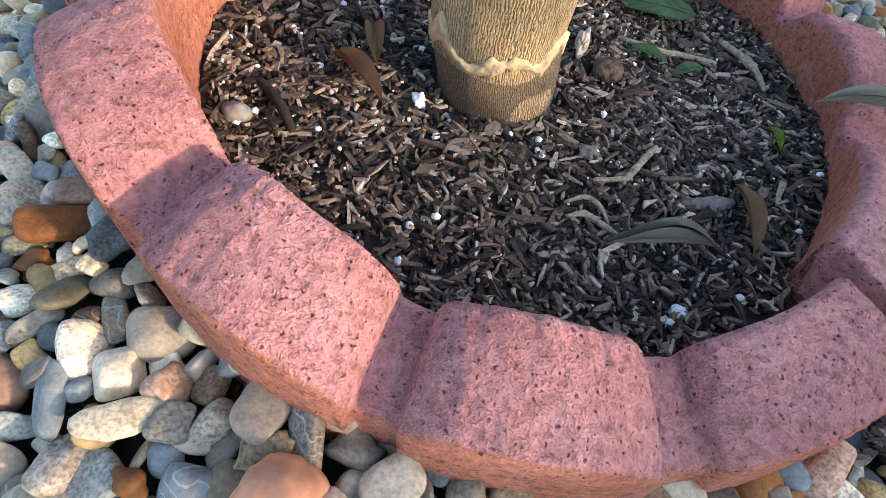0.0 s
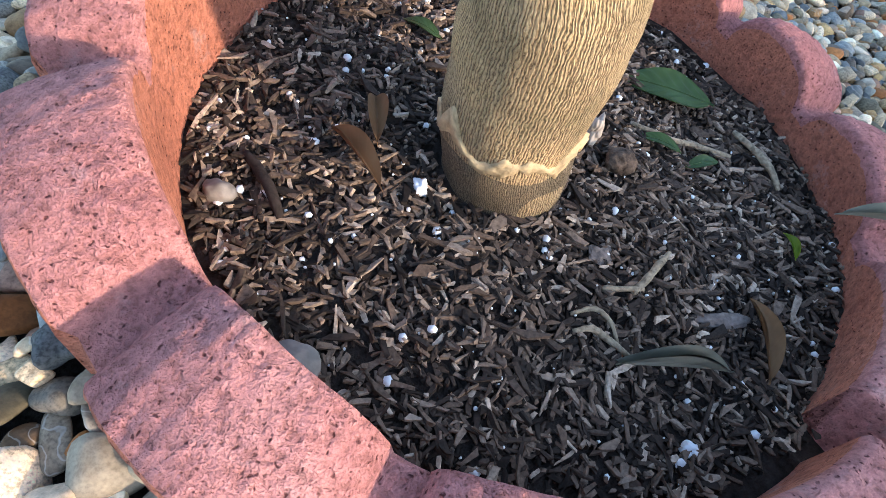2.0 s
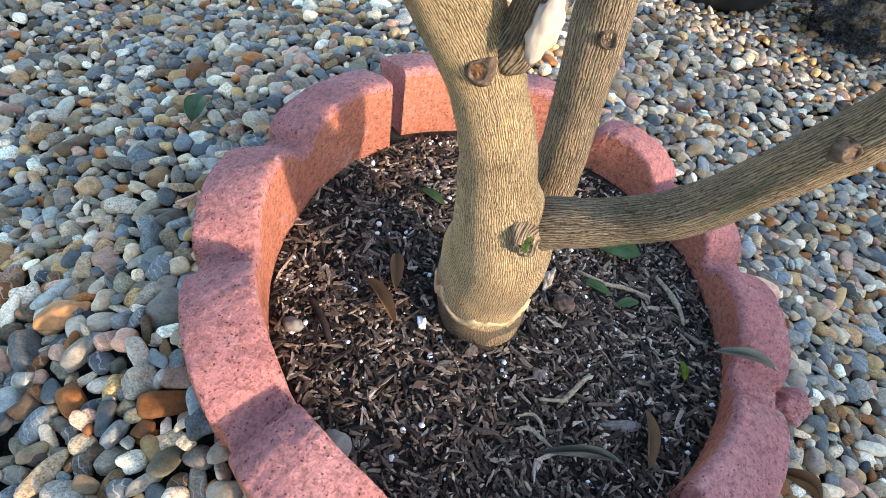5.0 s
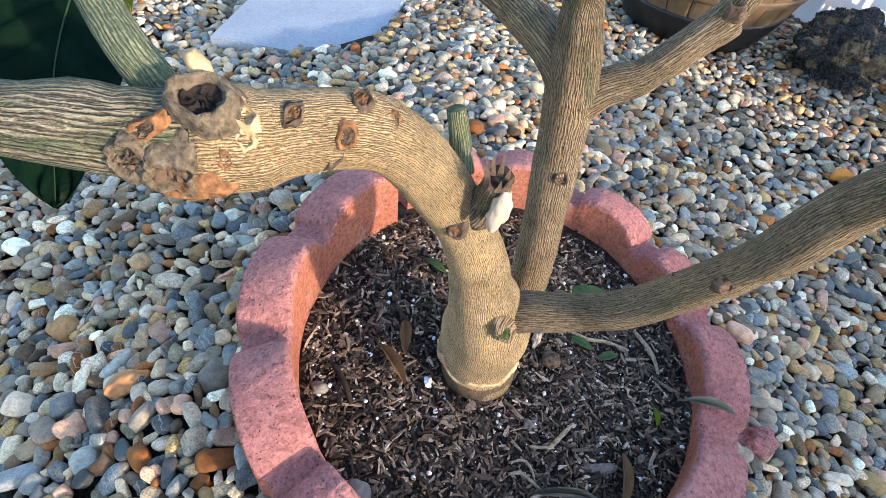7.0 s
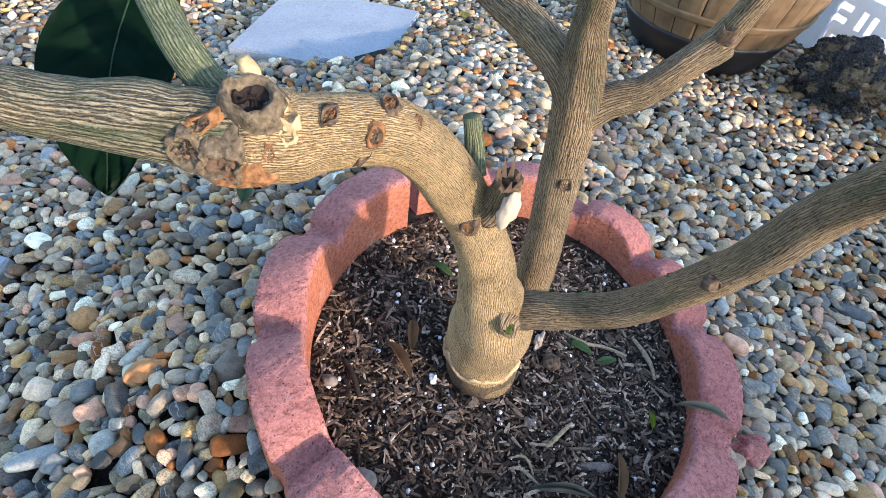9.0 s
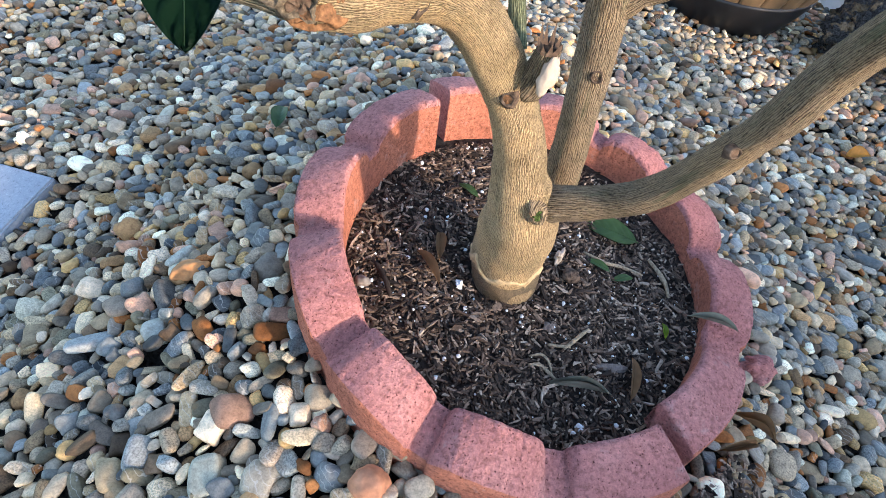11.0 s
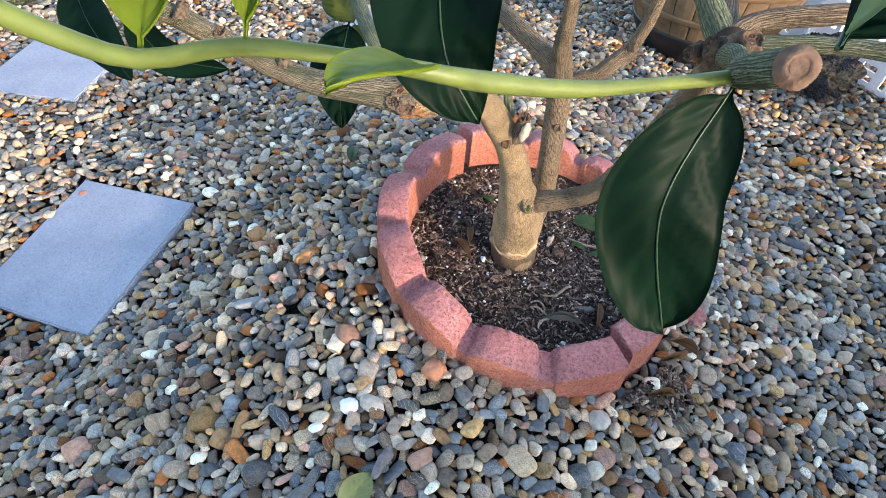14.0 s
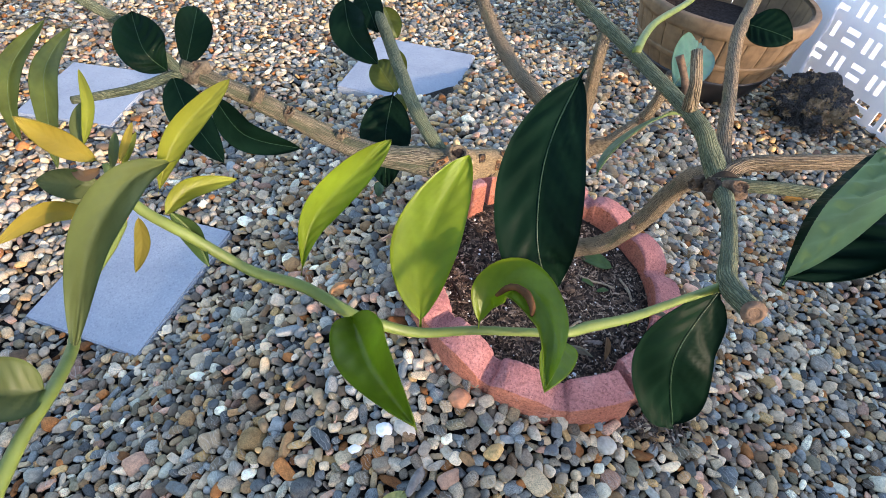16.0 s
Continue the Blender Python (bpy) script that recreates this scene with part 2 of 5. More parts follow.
def paver_material():
    m, n, l, b = material("grey_concrete_paver", 0.9, 0.15)
    co = coords(n)
    big, fine = tex_noise(n, l, 9, 5, co), tex_noise(n, l, 240, 5, co, 0.8)
    r1 = ramp(n, [(0.3, (0.29, 0.315, 0.345)), (0.7, (0.37, 0.39, 0.415))])
    l.new(big.outputs[0], r1.inputs[0])
    r2 = ramp(n, [(0.35, (0.40, 0.41, 0.43)), (0.43, (0.93, 0.93, 0.93)), (0.57, (1.05, 1.05, 1.05)), (0.66, (1.45, 1.45, 1.42))])
    l.new(fine.outputs[0], r2.inputs[0])
    l.new(mix(n, l, "MULTIPLY", 0.65, r1.outputs[0], r2.outputs[0]), b.inputs["Base Color"])
    bump(n, l, b, fine.outputs[0], 0.5, 0.0015)
    return m


MAT_PAVER = paver_material()
MAT_BARREL = plain("tan_barrel", (0.16, 0.103, 0.052), 0.6, 0.3, 0.35, 30, 0.3)
MAT_BLACK = plain("black_plastic", (0.012, 0.012, 0.013), 0.45, 0.4, 0.3, 40, 0.2)
MAT_WHITE = plain("white_plastic", (0.88, 0.885, 0.90), 0.5, 0.4, 0.04, 10, 0.05)
MAT_PERLITE = plain("perlite", (0.8, 0.8, 0.78), 0.9, 0.2, 0.08, 200, 0.3)


def lattice_material():
    m, n, l, b = material("thin_white_plastic", 0.5, 0.3)
    t = tex_noise(n, l, 14, 3, coords(n))
    r = ramp(n, [(0.3, (0.82, 0.83, 0.85)), (0.7, (0.90, 0.90, 0.90))])
    l.new(t.outputs[0], r.inputs[0])
    l.new(r.outputs[0], b.inputs["Base Color"])
    tr = n.new("ShaderNodeBsdfTranslucent")
    l.new(r.outputs[0], tr.inputs[0])
    ms = n.new("ShaderNodeMixShader")
    ms.inputs[0].default_value = 0.25
    l.new(b.outputs[0], ms.inputs[1])
    l.new(tr.outputs[0], ms.inputs[2])
    l.new(ms.outputs[0], n["Material Output"].inputs[0])
    return m


MAT_LATTICE = lattice_material()


def lava_material():
    m, n, l, b = material("dark_lava_rock", 0.95, 0.15)
    co = coords(n)
    t, crust = tex_noise(n, l, 240, 5, co, 0.7), tex_noise(n, l, 17, 5, co, 0.7)
    r = ramp(n, [(0.35, (0.016, 0.015, 0.015)), (0.65, (0.20, 0.185, 0.175))])
    l.new(t.outputs[0], r.inputs[0])
    cr = ramp(n, [(0.50, (0, 0, 0)), (0.56, (1, 1, 1))])
    l.new(crust.outputs[0], cr.inputs[0])
    l.new(mix(n, l, "MIX", cr.outputs[0], r.outputs[0], (0.40, 0.29, 0.17)), b.inputs["Base Color"])
    hole = n.new("ShaderNodeTexVoronoi")
    hole.inputs["Scale"].default_value = 110
    l.new(co, hole.inputs["Vector"])
    first = bump(n, l, b, hole.outputs["Distance"], 1.0, 0.02)
    bump(n, l, b, t.outputs[0], 1.0, 0.008, first)
    return m


MAT_LAVA = lava_material()


MAT_SCAR = plain("orange_scar", (0.20, 0.098, 0.042), 0.85, 0.2, 0.65, 260, 0.9)
MAT_CUT = plain("sawn_brown_wood", (0.13, 0.085, 0.055), 0.9, 0.15, 0.4, 300, 0.5)
MAT_BITE = plain("dried_brown_edge", (0.10, 0.045, 0.018), 0.9, 0.1, 0.4, 300, 0.5)
MAT_KNOT = plain("rough_knot_bark", (0.10, 0.070, 0.048), 0.9, 0.15, 0.75, 230, 1.0)
MAT_COLLAR = plain("grey_bark_collar", (0.125, 0.097, 0.064), 0.85, 0.15, 0.6, 320, 0.9)
MAT_HOLLOW = plain("dark_hollow_wood", (0.03, 0.022, 0.018), 0.9, 0.15, 0.5, 200, 0.5)
MAT_MOSS = plain("green_moss", (0.055, 0.085, 0.02), 0.9, 0.15, 0.6, 260, 0.8)
MAT_PALE = plain("pale_bare_wood", (0.44, 0.355, 0.265), 0.8, 0.2, 0.15, 200, 0.4)
MAT_PALE_BARK = plain("peeled_bark", (0.45, 0.33, 0.175), 0.85, 0.2, 0.4, 180, 0.7)
MAT_SHOOT = plain("green_shoot", (0.115, 0.150, 0.028), 0.5, 0.4, 0.2, 120, 0.2)
MAT_RIB = plain("leaf_rib", (0.10, 0.14, 0.04), 0.5, 0.4, 0.1, 80, 0.1)
MAT_RIB_DARK = plain("dark_leaf_rib", (0.022, 0.05, 0.02), 0.4, 0.4, 0.1, 80, 0.1)


def leaf_material(name, colour, rough, through_light, spec=0.3):
    m, n, l, b = material(name, rough, spec)
    co = coords(n)
    t = tex_noise(n, l, 45, 4, co)
    r = ramp(n, [(0.3, tuple(c * 0.72 for c in colour)), (0.7, tuple(c * 1.25 for c in colour))])
    l.new(t.outputs[0], r.inputs[0])
    v = n.new("ShaderNodeTexWave")
    v.wave_type, v.bands_direction, v.wave_profile = "BANDS", "X", "SIN"
    v.inputs["Scale"].default_value, v.inputs["Distortion"].default_value = 2.4, 1.2
    l.new(n.new("ShaderNodeUVMap").outputs[0], v.inputs["Vector"])
    vein = ramp(n, [(0.90, (0, 0, 0)), (0.99, (0.10, 0.10, 0.10))])
    l.new(v.outputs["Fac"], vein.inputs[0])
    skin = mix(n, l, "MIX", vein.outputs[0], r.outputs[0], tuple(min(1.0, c * 1.5 + 0.006) for c in colour))
    l.new(skin, b.inputs["Base Color"])
    bump(n, l, b, v.outputs["Fac"], 0.06, 0.0010)
    tr = n.new("ShaderNodeBsdfTranslucent")
    l.new(mix(n, l, "MULTIPLY", 1.0, r.outputs[0], (1.5, 1.7, 0.7)), tr.inputs[0])
    ms = n.new("ShaderNodeMixShader")
    ms.inputs[0].default_value = through_light
    l.new(b.outputs[0], ms.inputs[1])
    l.new(tr.outputs[0], ms.inputs[2])
    l.new(ms.outputs[0], n["Material Output"].inputs[0])
    return m


MAT_LEAF_DARK = leaf_material("dark_leaf", (0.0035, 0.012, 0.006), 0.42, 0.02, 0.03)
MAT_LEAF_MID = leaf_material("mid_leaf", (0.06, 0.105, 0.03), 0.42, 0.3)
MAT_LEAF_GREY = leaf_material("grey_leaf", (0.06, 0.14, 0.09), 0.45, 0.2)
MAT_LEAF_FRESH = leaf_material("fresh_leaf", (0.175, 0.235, 0.012), 0.36, 0.5)
MAT_LEAF_UNDER = leaf_material("pale_leaf_underside", (0.18, 0.235, 0.08), 0.6, 0.2)
MAT_LEAF_BROWN = leaf_material("brown_dry_leaf", (0.24, 0.135, 0.06), 0.7, 0.15)
MAT_LEAF_DRY = leaf_material("grey_dry_leaf", (0.21, 0.205, 0.155), 0.6, 0.1)
MAT_DRYWOOD = plain("weathered_stick", (0.30, 0.235, 0.15), 0.9, 0.2, 0.5, 350, 0.6)
MAT_STONE_GREY = plain("grey_brown_stone", (0.20, 0.175, 0.15), 0.7, 0.3, 0.35, 120, 0.4)
MAT_STONE_ORANGE = plain("orange_pink_stone", (0.50, 0.225, 0.115), 0.7, 0.3, 0.3, 90, 0.4)
MAT_STONE_RUST = plain("rust_stone", (0.46, 0.22, 0.08), 0.7, 0.3, 0.4, 90, 0.4)
MAT_STONE_CREAM = plain("cream_stone", (0.50, 0.44, 0.34), 0.6, 0.3, 0.3, 90, 0.3)
MAT_BARKFLAT = plain("grey_bark_strip", (0.17, 0.135, 0.11), 0.85, 0.2, 0.4, 300, 0.5)
MAT_LEAF_SOFT = leaf_material("soft_young_leaf", (0.105, 0.13, 0.04), 0.5, 0.35)
MAT_LEAF_YOUNG = leaf_material("young_leaf", (0.21, 0.225, 0.022), 0.42, 0.4)
MAT_LEAF_PALE = leaf_material("pale_fallen_leaf", (0.36, 0.36, 0.12), 0.5, 0.3)
MAT_LEAF_ORANGE = leaf_material("orange_dead_leaf", (0.46, 0.20, 0.02), 0.5, 0.3)
MAT_LEAF_OLIVE = leaf_material("olive_leaf", (0.10, 0.125, 0.025), 0.42, 0.35)
MAT_LEAF_YELLOW = leaf_material("yellow_leaf", (0.29, 0.23, 0.03), 0.45, 0.4)


# ---- builders ----
def finish(name, bm, mat, parent=None, smooth=True, label=""):
    me = bpy.data.meshes.new(name)
    bm.to_mesh(me)
    bm.free()
    me.materials.append(mat)
    if smooth:
        for p in me.polygons:
            p.use_smooth = True
    ob = new(name, me)
    if parent is not None:
        ob.parent = parent
    if label:
        tagged(ob, label)
    return ob


def part(name, bm, mat, parent, label="", smooth=True):
    return finish(name, bm, mat, parent, smooth, label)


def from_arrays(name, verts, faces, mat, smooth=True):
    me = bpy.data.meshes.new(name)
    me.from_pydata(verts, [], faces)
    me.materials.append(mat)
    if smooth:
        me.polygons.foreach_set("use_smooth", [True] * len(me.polygons))
    return new(name, me)


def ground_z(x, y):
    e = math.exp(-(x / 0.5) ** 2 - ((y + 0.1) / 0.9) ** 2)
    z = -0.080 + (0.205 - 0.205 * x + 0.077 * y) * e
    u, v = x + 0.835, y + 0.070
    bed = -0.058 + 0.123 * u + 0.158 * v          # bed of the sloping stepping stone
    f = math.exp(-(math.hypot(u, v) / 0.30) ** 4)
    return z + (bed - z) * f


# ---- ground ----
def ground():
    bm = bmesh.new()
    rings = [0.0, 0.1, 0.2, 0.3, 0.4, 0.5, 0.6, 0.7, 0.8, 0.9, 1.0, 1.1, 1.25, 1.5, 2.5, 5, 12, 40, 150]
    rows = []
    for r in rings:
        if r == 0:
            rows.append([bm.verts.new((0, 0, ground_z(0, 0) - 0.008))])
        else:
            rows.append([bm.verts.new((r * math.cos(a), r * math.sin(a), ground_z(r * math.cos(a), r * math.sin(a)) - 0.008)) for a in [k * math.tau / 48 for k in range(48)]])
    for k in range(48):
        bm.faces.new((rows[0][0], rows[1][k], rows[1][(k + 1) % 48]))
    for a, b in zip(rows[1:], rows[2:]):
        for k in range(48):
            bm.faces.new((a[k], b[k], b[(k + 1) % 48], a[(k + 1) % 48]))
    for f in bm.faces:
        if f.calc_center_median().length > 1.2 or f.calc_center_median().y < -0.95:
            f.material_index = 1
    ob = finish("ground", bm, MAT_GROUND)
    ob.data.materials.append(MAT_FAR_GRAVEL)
    return tagged(ob, "gritty bed under the river pebbles, coloured dark as gap shade", "ground", kind="structure")


GROUND = ground()

def wall(name, x0, y0, x1, y1, height, thick, mat, label, z=-0.09):
    """Upright wall from end to end, with a coping."""
    d = Vector((x1 - x0, y1 - y0, 0))
    m = Matrix.Translation((x0, y0, z)) @ Matrix.Rotation(math.atan2(d.y, d.x), 4, "Z")
    bm = bmesh.new()
    bmesh.ops.create_cube(bm, size=1, matrix=m @ Matrix.Translation((d.length / 2, 0, height / 2)) @ Matrix.Diagonal((d.length, thick, height, 1)))
    bmesh.ops.bevel(bm, geom=list(bm.edges), offset=0.006, segments=2, affect="EDGES")
    return tagged(finish(name, bm, mat, smooth=False), label, "wall", kind="structure")


# unseen wall added to block the low sun, and a white pad beyond the lattice
wall("shade_wall", 0.77, -2.45, 2.24, -0.26, 0.70, 0.08, MAT_PAVER, "unseen plain grey wall added to shade the near ground")
bm = bmesh.new()
bmesh.ops.create_cube(bm, size=1, matrix=Matrix.Translation((1.40, 1.52, -0.09)) @ Matrix.Rotation(math.atan2(-0.535, 0.39), 4, "Z") @ Matrix.Translation((0, 0.12, 0)) @ Matrix.Diagonal((2.2, 1.0, 0.09, 1)))
tagged(finish("pavement", bm, MAT_WHITE, smooth=False), "pale white pad beyond the lattice screen", "pavement", kind="structure")

# ---- ring of scalloped concrete blocks ----
RING_C = Vector((-0.001, -0.024))
VALLEYS = [132, 165, 195, 225, 252, 280, 309.5, 347, 379, 404, 431, 460, 492]   # degrees
TOP_IN, TOP_OUT, RISE = 0.153, 0.143, 0.024
R_IN, R_OUT, TILT_X, TILT_Y = 0.195, 0.242, -0.16, 0.06


def ring_section(ang, u, centre):
    """Section of the ring at an angle; u runs 0 to 1 across one scallop, with a flat groove at each end."""
    v = min(1.0, max(0.0, (u - 0.075) / 0.85))
    hump = (1 - (2 * v - 1) ** 2) ** 0.46
    groove = 0.0 if 0.075 < u < 0.925 else 0.003
    c, s = math.cos(radians(ang)), math.sin(radians(ang))
    r0, r1 = R_IN, R_OUT + 0.002 * hump - groove
    lift = TILT_X * r1 * c + TILT_Y * r1 * s
    rough = 0.0016 * noise.noise((c * 18, s * 18, 1.0)) + 0.001 * noise.noise((c * 60, s * 60, 4.0))
    chip = max(0.0, noise.noise((c * 34, s * 34, 9.0)) - 0.25) * 0.006
    zi, zo = TOP_IN + RISE * hump + lift + rough, TOP_OUT + RISE * 0.95 * hump + lift - rough
    pts = [(r0 + 0.004, -0.09), (r0, zi - 0.006 - chip), (r0 + 0.001 + chip * 0.4, zi - 0.0016 - chip * 0.6), (r0 + 0.004 + chip, zi - chip * 0.15)]
    for k in range(1, 9):
        f = k / 9
        r, z = r0 + 0.004 + (r1 - 0.0045 - r0 - 0.004) * f, zi + (zo - zi) * f
        grain = 0.0011 * noise.noise((r * 160, ang * 0.7, 0)) + 0.0009 * noise.noise((r * 420, ang * 1.9, 5))
        pts.append((r, z + 0.0014 * math.sin(math.pi * f) + grain))
    pts += [(r1 - 0.0045, zo), (r1 - 0.0012, zo - 0.0014), (r1 + 0.0009 * noise.noise((ang, 3, 0)), zo - 0.005), (r1 + 0.003, 0.03), (r1 + 0.004, -0.09)]
    return [(centre[0] + r * c, centre[1] + r * s, z) for r, z in pts]


def half_ring(vals, label, gap0, gap1, centre):
    bm = bmesh.new()
    rows = []
    for k, (a, b) in enumerate(zip(vals, vals[1:])):
        n = 56
        for i in range(n + (k == len(vals) - 2)):
            u = i / n
            ang = a + (b - a) * u
            if k == 0:
                ang = max(ang, a + gap0)
            if k == len(vals) - 2:
                ang = min(ang, b - gap1)
            v = 0.30 + 0.70 * u if k == 0 else (0.70 * u if k == len(vals) - 2 else u)
            rows.append([bm.verts.new(p) for p in ring_section(ang, v, centre)])
    for p, q in zip(rows, rows[1:]):
        for i in range(len(p) - 1):
            bm.faces.new((p[i], q[i], q[i + 1], p[i + 1])).material_index = int(i == 0 or i >= len(p) - 4)
        bm.faces.new((p[-1], q[-1], q[0], p[0]))
    bm.faces.new(rows[0])
    bm.faces.new(list(reversed(rows[-1])))
    bmesh.ops.remove_doubles(bm, verts=bm.verts, dist=1e-5)
    bmesh.ops.recalc_face_normals(bm, faces=bm.faces)
    ob = finish("edging_block", bm, MAT_BLOCK)
    ob.data.materials.append(MAT_BLOCK_INNER)
    return tagged(ob, label, "edging block", "tree ring halves")


half_ring(VALLEYS[0:7], "scalloped red concrete half ring edging the tree bed", 1.6, 0.9, (-0.001, -0.031))
half_ring(VALLEYS[6:13], "scalloped red concrete half ring edging the tree bed", 0.9, 1.6, (-0.002, -0.014))


# ---- mulch ----
def mulch_z(x, y):
    r = math.hypot(x - RING_C.x, y - RING_C.y)
    base = 0.119 - 0.004 * (r / 0.2) ** 2 - 0.115 * x + 0.045 * y
    return base + 0.006 * noise.noise((x * 14, y * 14, 0)) + 0.003 * noise.noise((x * 60, y * 60, 3))


def mulch():
    bm = bmesh.new()
    n, rows = 40, []
    for j in range(n + 1):
        r = 0.222 * j / n
        rows.append([bm.verts.new((RING_C.x + r * math.cos(a), RING_C.y + r * math.sin(a), mulch_z(RING_C.x + r * math.cos(a), RING_C.y + r * math.sin(a)))) for a in [k * math.tau / 90 for k in range(90)]])
    for a, b in zip(rows, rows[1:]):
        for k in range(90):
            bm.faces.new((a[k], b[k], b[(k + 1) % 90], a[(k + 1) % 90]))
    bmesh.ops.remove_doubles(bm, verts=bm.verts, dist=1e-6)
    return tagged(finish("mulch_bed", bm, MAT_MULCH), "dark damp bark mulch filling the tree ring", "mulch", kind="stuff")


MULCH = mulch()


# ---- tree ----
def tube(points, segs=16, close=True, lumps=0.06, seed=0):
    """Bark tube through (x, y, z, radius) points, with UVs in metres round and along."""
    pts = [Vector(p[:3]) for p in points]
    rad = [p[3] for p in points]
    fine, fr = [], []
    for i in range(len(pts) - 1):
        p0, p1, p2, p3 = pts[max(i - 1, 0)], pts[i], pts[i + 1], pts[min(i + 2, len(pts) - 1)]
        steps = max(3, int((p2 - p1).length / 0.008))
        for s in range(steps):
            t = s / steps
            fine.append(0.5 * ((2 * p1) + (p2 - p0) * t + (2 * p0 - 5 * p1 + 4 * p2 - p3) * t * t + (3 * p1 - p0 - 3 * p2 + p3) * t ** 3))
            fr.append(rad[i] + (rad[i + 1] - rad[i]) * t)
    fine.append(pts[-1])
    fr.append(rad[-1])
    bm = bmesh.new()
    uvl = bm.loops.layers.uv.new("UVMap")
    up = Vector((0.3, 0.2, 1)).normalized()
    rows, along, dist = [], [], 0.0
    side = None
    for i, p in enumerate(fine):
        d = (fine[min(i + 1, len(fine) - 1)] - fine[max(i - 1, 0)]).normalized()
        if side is None:
            side = d.orthogonal().normalized()
        side = (side - d * side.dot(d)).normalized()
        other = d.cross(side)
        if i:
            dist += (p - fine[i - 1]).length
        ring = []
        for k in range(segs):
            a = k * math.tau / segs
            w = side * math.cos(a) + other * math.sin(a)
            q = p + w * fr[i]
            g = 1 + lumps * noise.noise(q * (0.35 / max(fr[i], 0.002)) + Vector((seed, 0, 0))) + lumps * 0.5 * noise.noise(q * (1.2 / max(fr[i], 0.002)))
            ring.append(bm.verts.new(p + w * fr[i] * g))
        rows.append(ring)
        along.append(dist)
    for i in range(len(rows) - 1):
        for k in range(segs):
            f = bm.faces.new((rows[i][k], rows[i][(k + 1) % segs], rows[i + 1][(k + 1) % segs], rows[i + 1][k]))
            c = math.tau * max(rad) / segs
            for lp, (uu, vv) in zip(f.loops, ((k * c, along[i]), ((k + 1) * c, along[i]), ((k + 1) * c, along[i + 1]), (k * c, along[i + 1]))):
                lp[uvl].uv = (uu, vv)
    if close:
        bm.faces.new(list(reversed(rows[0])))
        bm.faces.new(rows[-1])
    return bm


tree = tagged(new("citrus_tree"), "young citrus tree with tan ridged bark and pruned limbs", "tree")
part("trunk", tube([(-0.026, -0.038, 0.066, 0.0378), (-0.026, -0.045, 0.113, 0.0352), (-0.027, -0.048, 0.134, 0.0348), (-0.031, -0.053, 0.160, 0.0350), (-0.031, -0.057, 0.182, 0.0358), (-0.030, -0.065, 0.215, 0.0350), (-0.031, -0.077, 0.250, 0.0308), (-0.037, -0.082, 0.278, 0.0215), (-0.040, -0.084, 0.292, 0.0110)], 40, lumps=0.085), MAT_TRUNK, tree)
part("rootstock", tube([(-0.026, -0.038, 0.066, 0.0382), (-0.026, -0.045, 0.113, 0.0356), (-0.027, -0.048, 0.134, 0.0351), (-0.0300, -0.052, 0.154, 0.0352), (-0.0315, -0.054, 0.168, 0.0340)], 40, lumps=0.05), MAT_ROOTSTOCK, tree, "darker finely stippled rootstock bark below the graft")
part("limb", tube([(-0.031, -0.075, 0.236, 0.0270), (-0.036, -0.080, 0.266, 0.0268), (-0.043, -0.084, 0.294, 0.0224), (-0.048, -0.089, 0.321, 0.0186), (-0.061, -0.096, 0.363, 0.0173), (-0.079, -0.106, 0.399, 0.0169), (-0.097, -0.116, 0.426, 0.0166), (-0.114, -0.127, 0.439, 0.0176), (-0.137, -0.136, 0.439, 0.0184), (-0.152, -0.143, 0.439, 0.0212), (-0.171, -0.151, 0.441, 0.0216)], 28, lumps=0.08), MAT_TRUNK, tree)
part("limb", tube([(-0.152, -0.143, 0.439, 0.0197), (-0.171, -0.151, 0.441, 0.0201), (-0.189, -0.157, 0.445, 0.0180), (-0.212, -0.163, 0.449, 0.0158), (-0.259, -0.166, 0.450, 0.0132), (-0.314, -0.163, 0.460, 0.0122), (-0.388, -0.180, 0.504, 0.0109), (-0.450, -0.218, 0.557, 0.0082)], 28, lumps=0.11), MAT_LIMB, tree)
part("limb", tube([(-0.032, -0.078, 0.252, 0.0178), (-0.007, -0.083, 0.270, 0.0152), (0.018, -0.087, 0.282, 0.0134), (0.049, -0.096, 0.307, 0.0123), (0.069, -0.107, 0.345, 0.0118), (0.084, -0.124, 0.396, 0.0116), (0.094, -0.136, 0.448, 0.0112), (0.095, -0.165, 0.490, 0.0107), (0.084, -0.218, 0.533, 0.0104), (0.065, -0.284, 0.576, 0.0100), (0.046, -0.357, 0.624, 0.0097)], 22, lumps=0.08), MAT_BARK, tree)
part("limb", tube([(-0.008, -0.031, 0.188, 0.0175), (-0.001, -0.026, 0.239, 0.0159), (-0.005, -0.030, 0.324, 0.0147), (-0.008, -0.028, 0.374, 0.0148), (-0.011, -0.031, 0.411, 0.0154), (-0.016, -0.042, 0.443, 0.0137), (-0.021, -0.052, 0.475, 0.0095), (-0.020, -0.057, 0.507, 0.0082), (-0.023, -0.065, 0.556, 0.0078), (-0.020, -0.038, 0.586, 0.0076)], 22, lumps=0.07), MAT_BARK, tree)
part("branch", tube([(-0.013, -0.034, 0.421, 0.0134), (-0.029, -0.032, 0.441, 0.0117), (-0.048, -0.018, 0.452, 0.0116), (-0.087, 0.022, 0.462, 0.0110), (-0.127, 0.106, 0.456, 0.0112), (-0.173, 0.175, 0.483, 0.0104), (-0.229, 0.270, 0.539, 0.0095), (-0.275, 0.355, 0.605, 0.0086)], 18), MAT_BARK, tree)
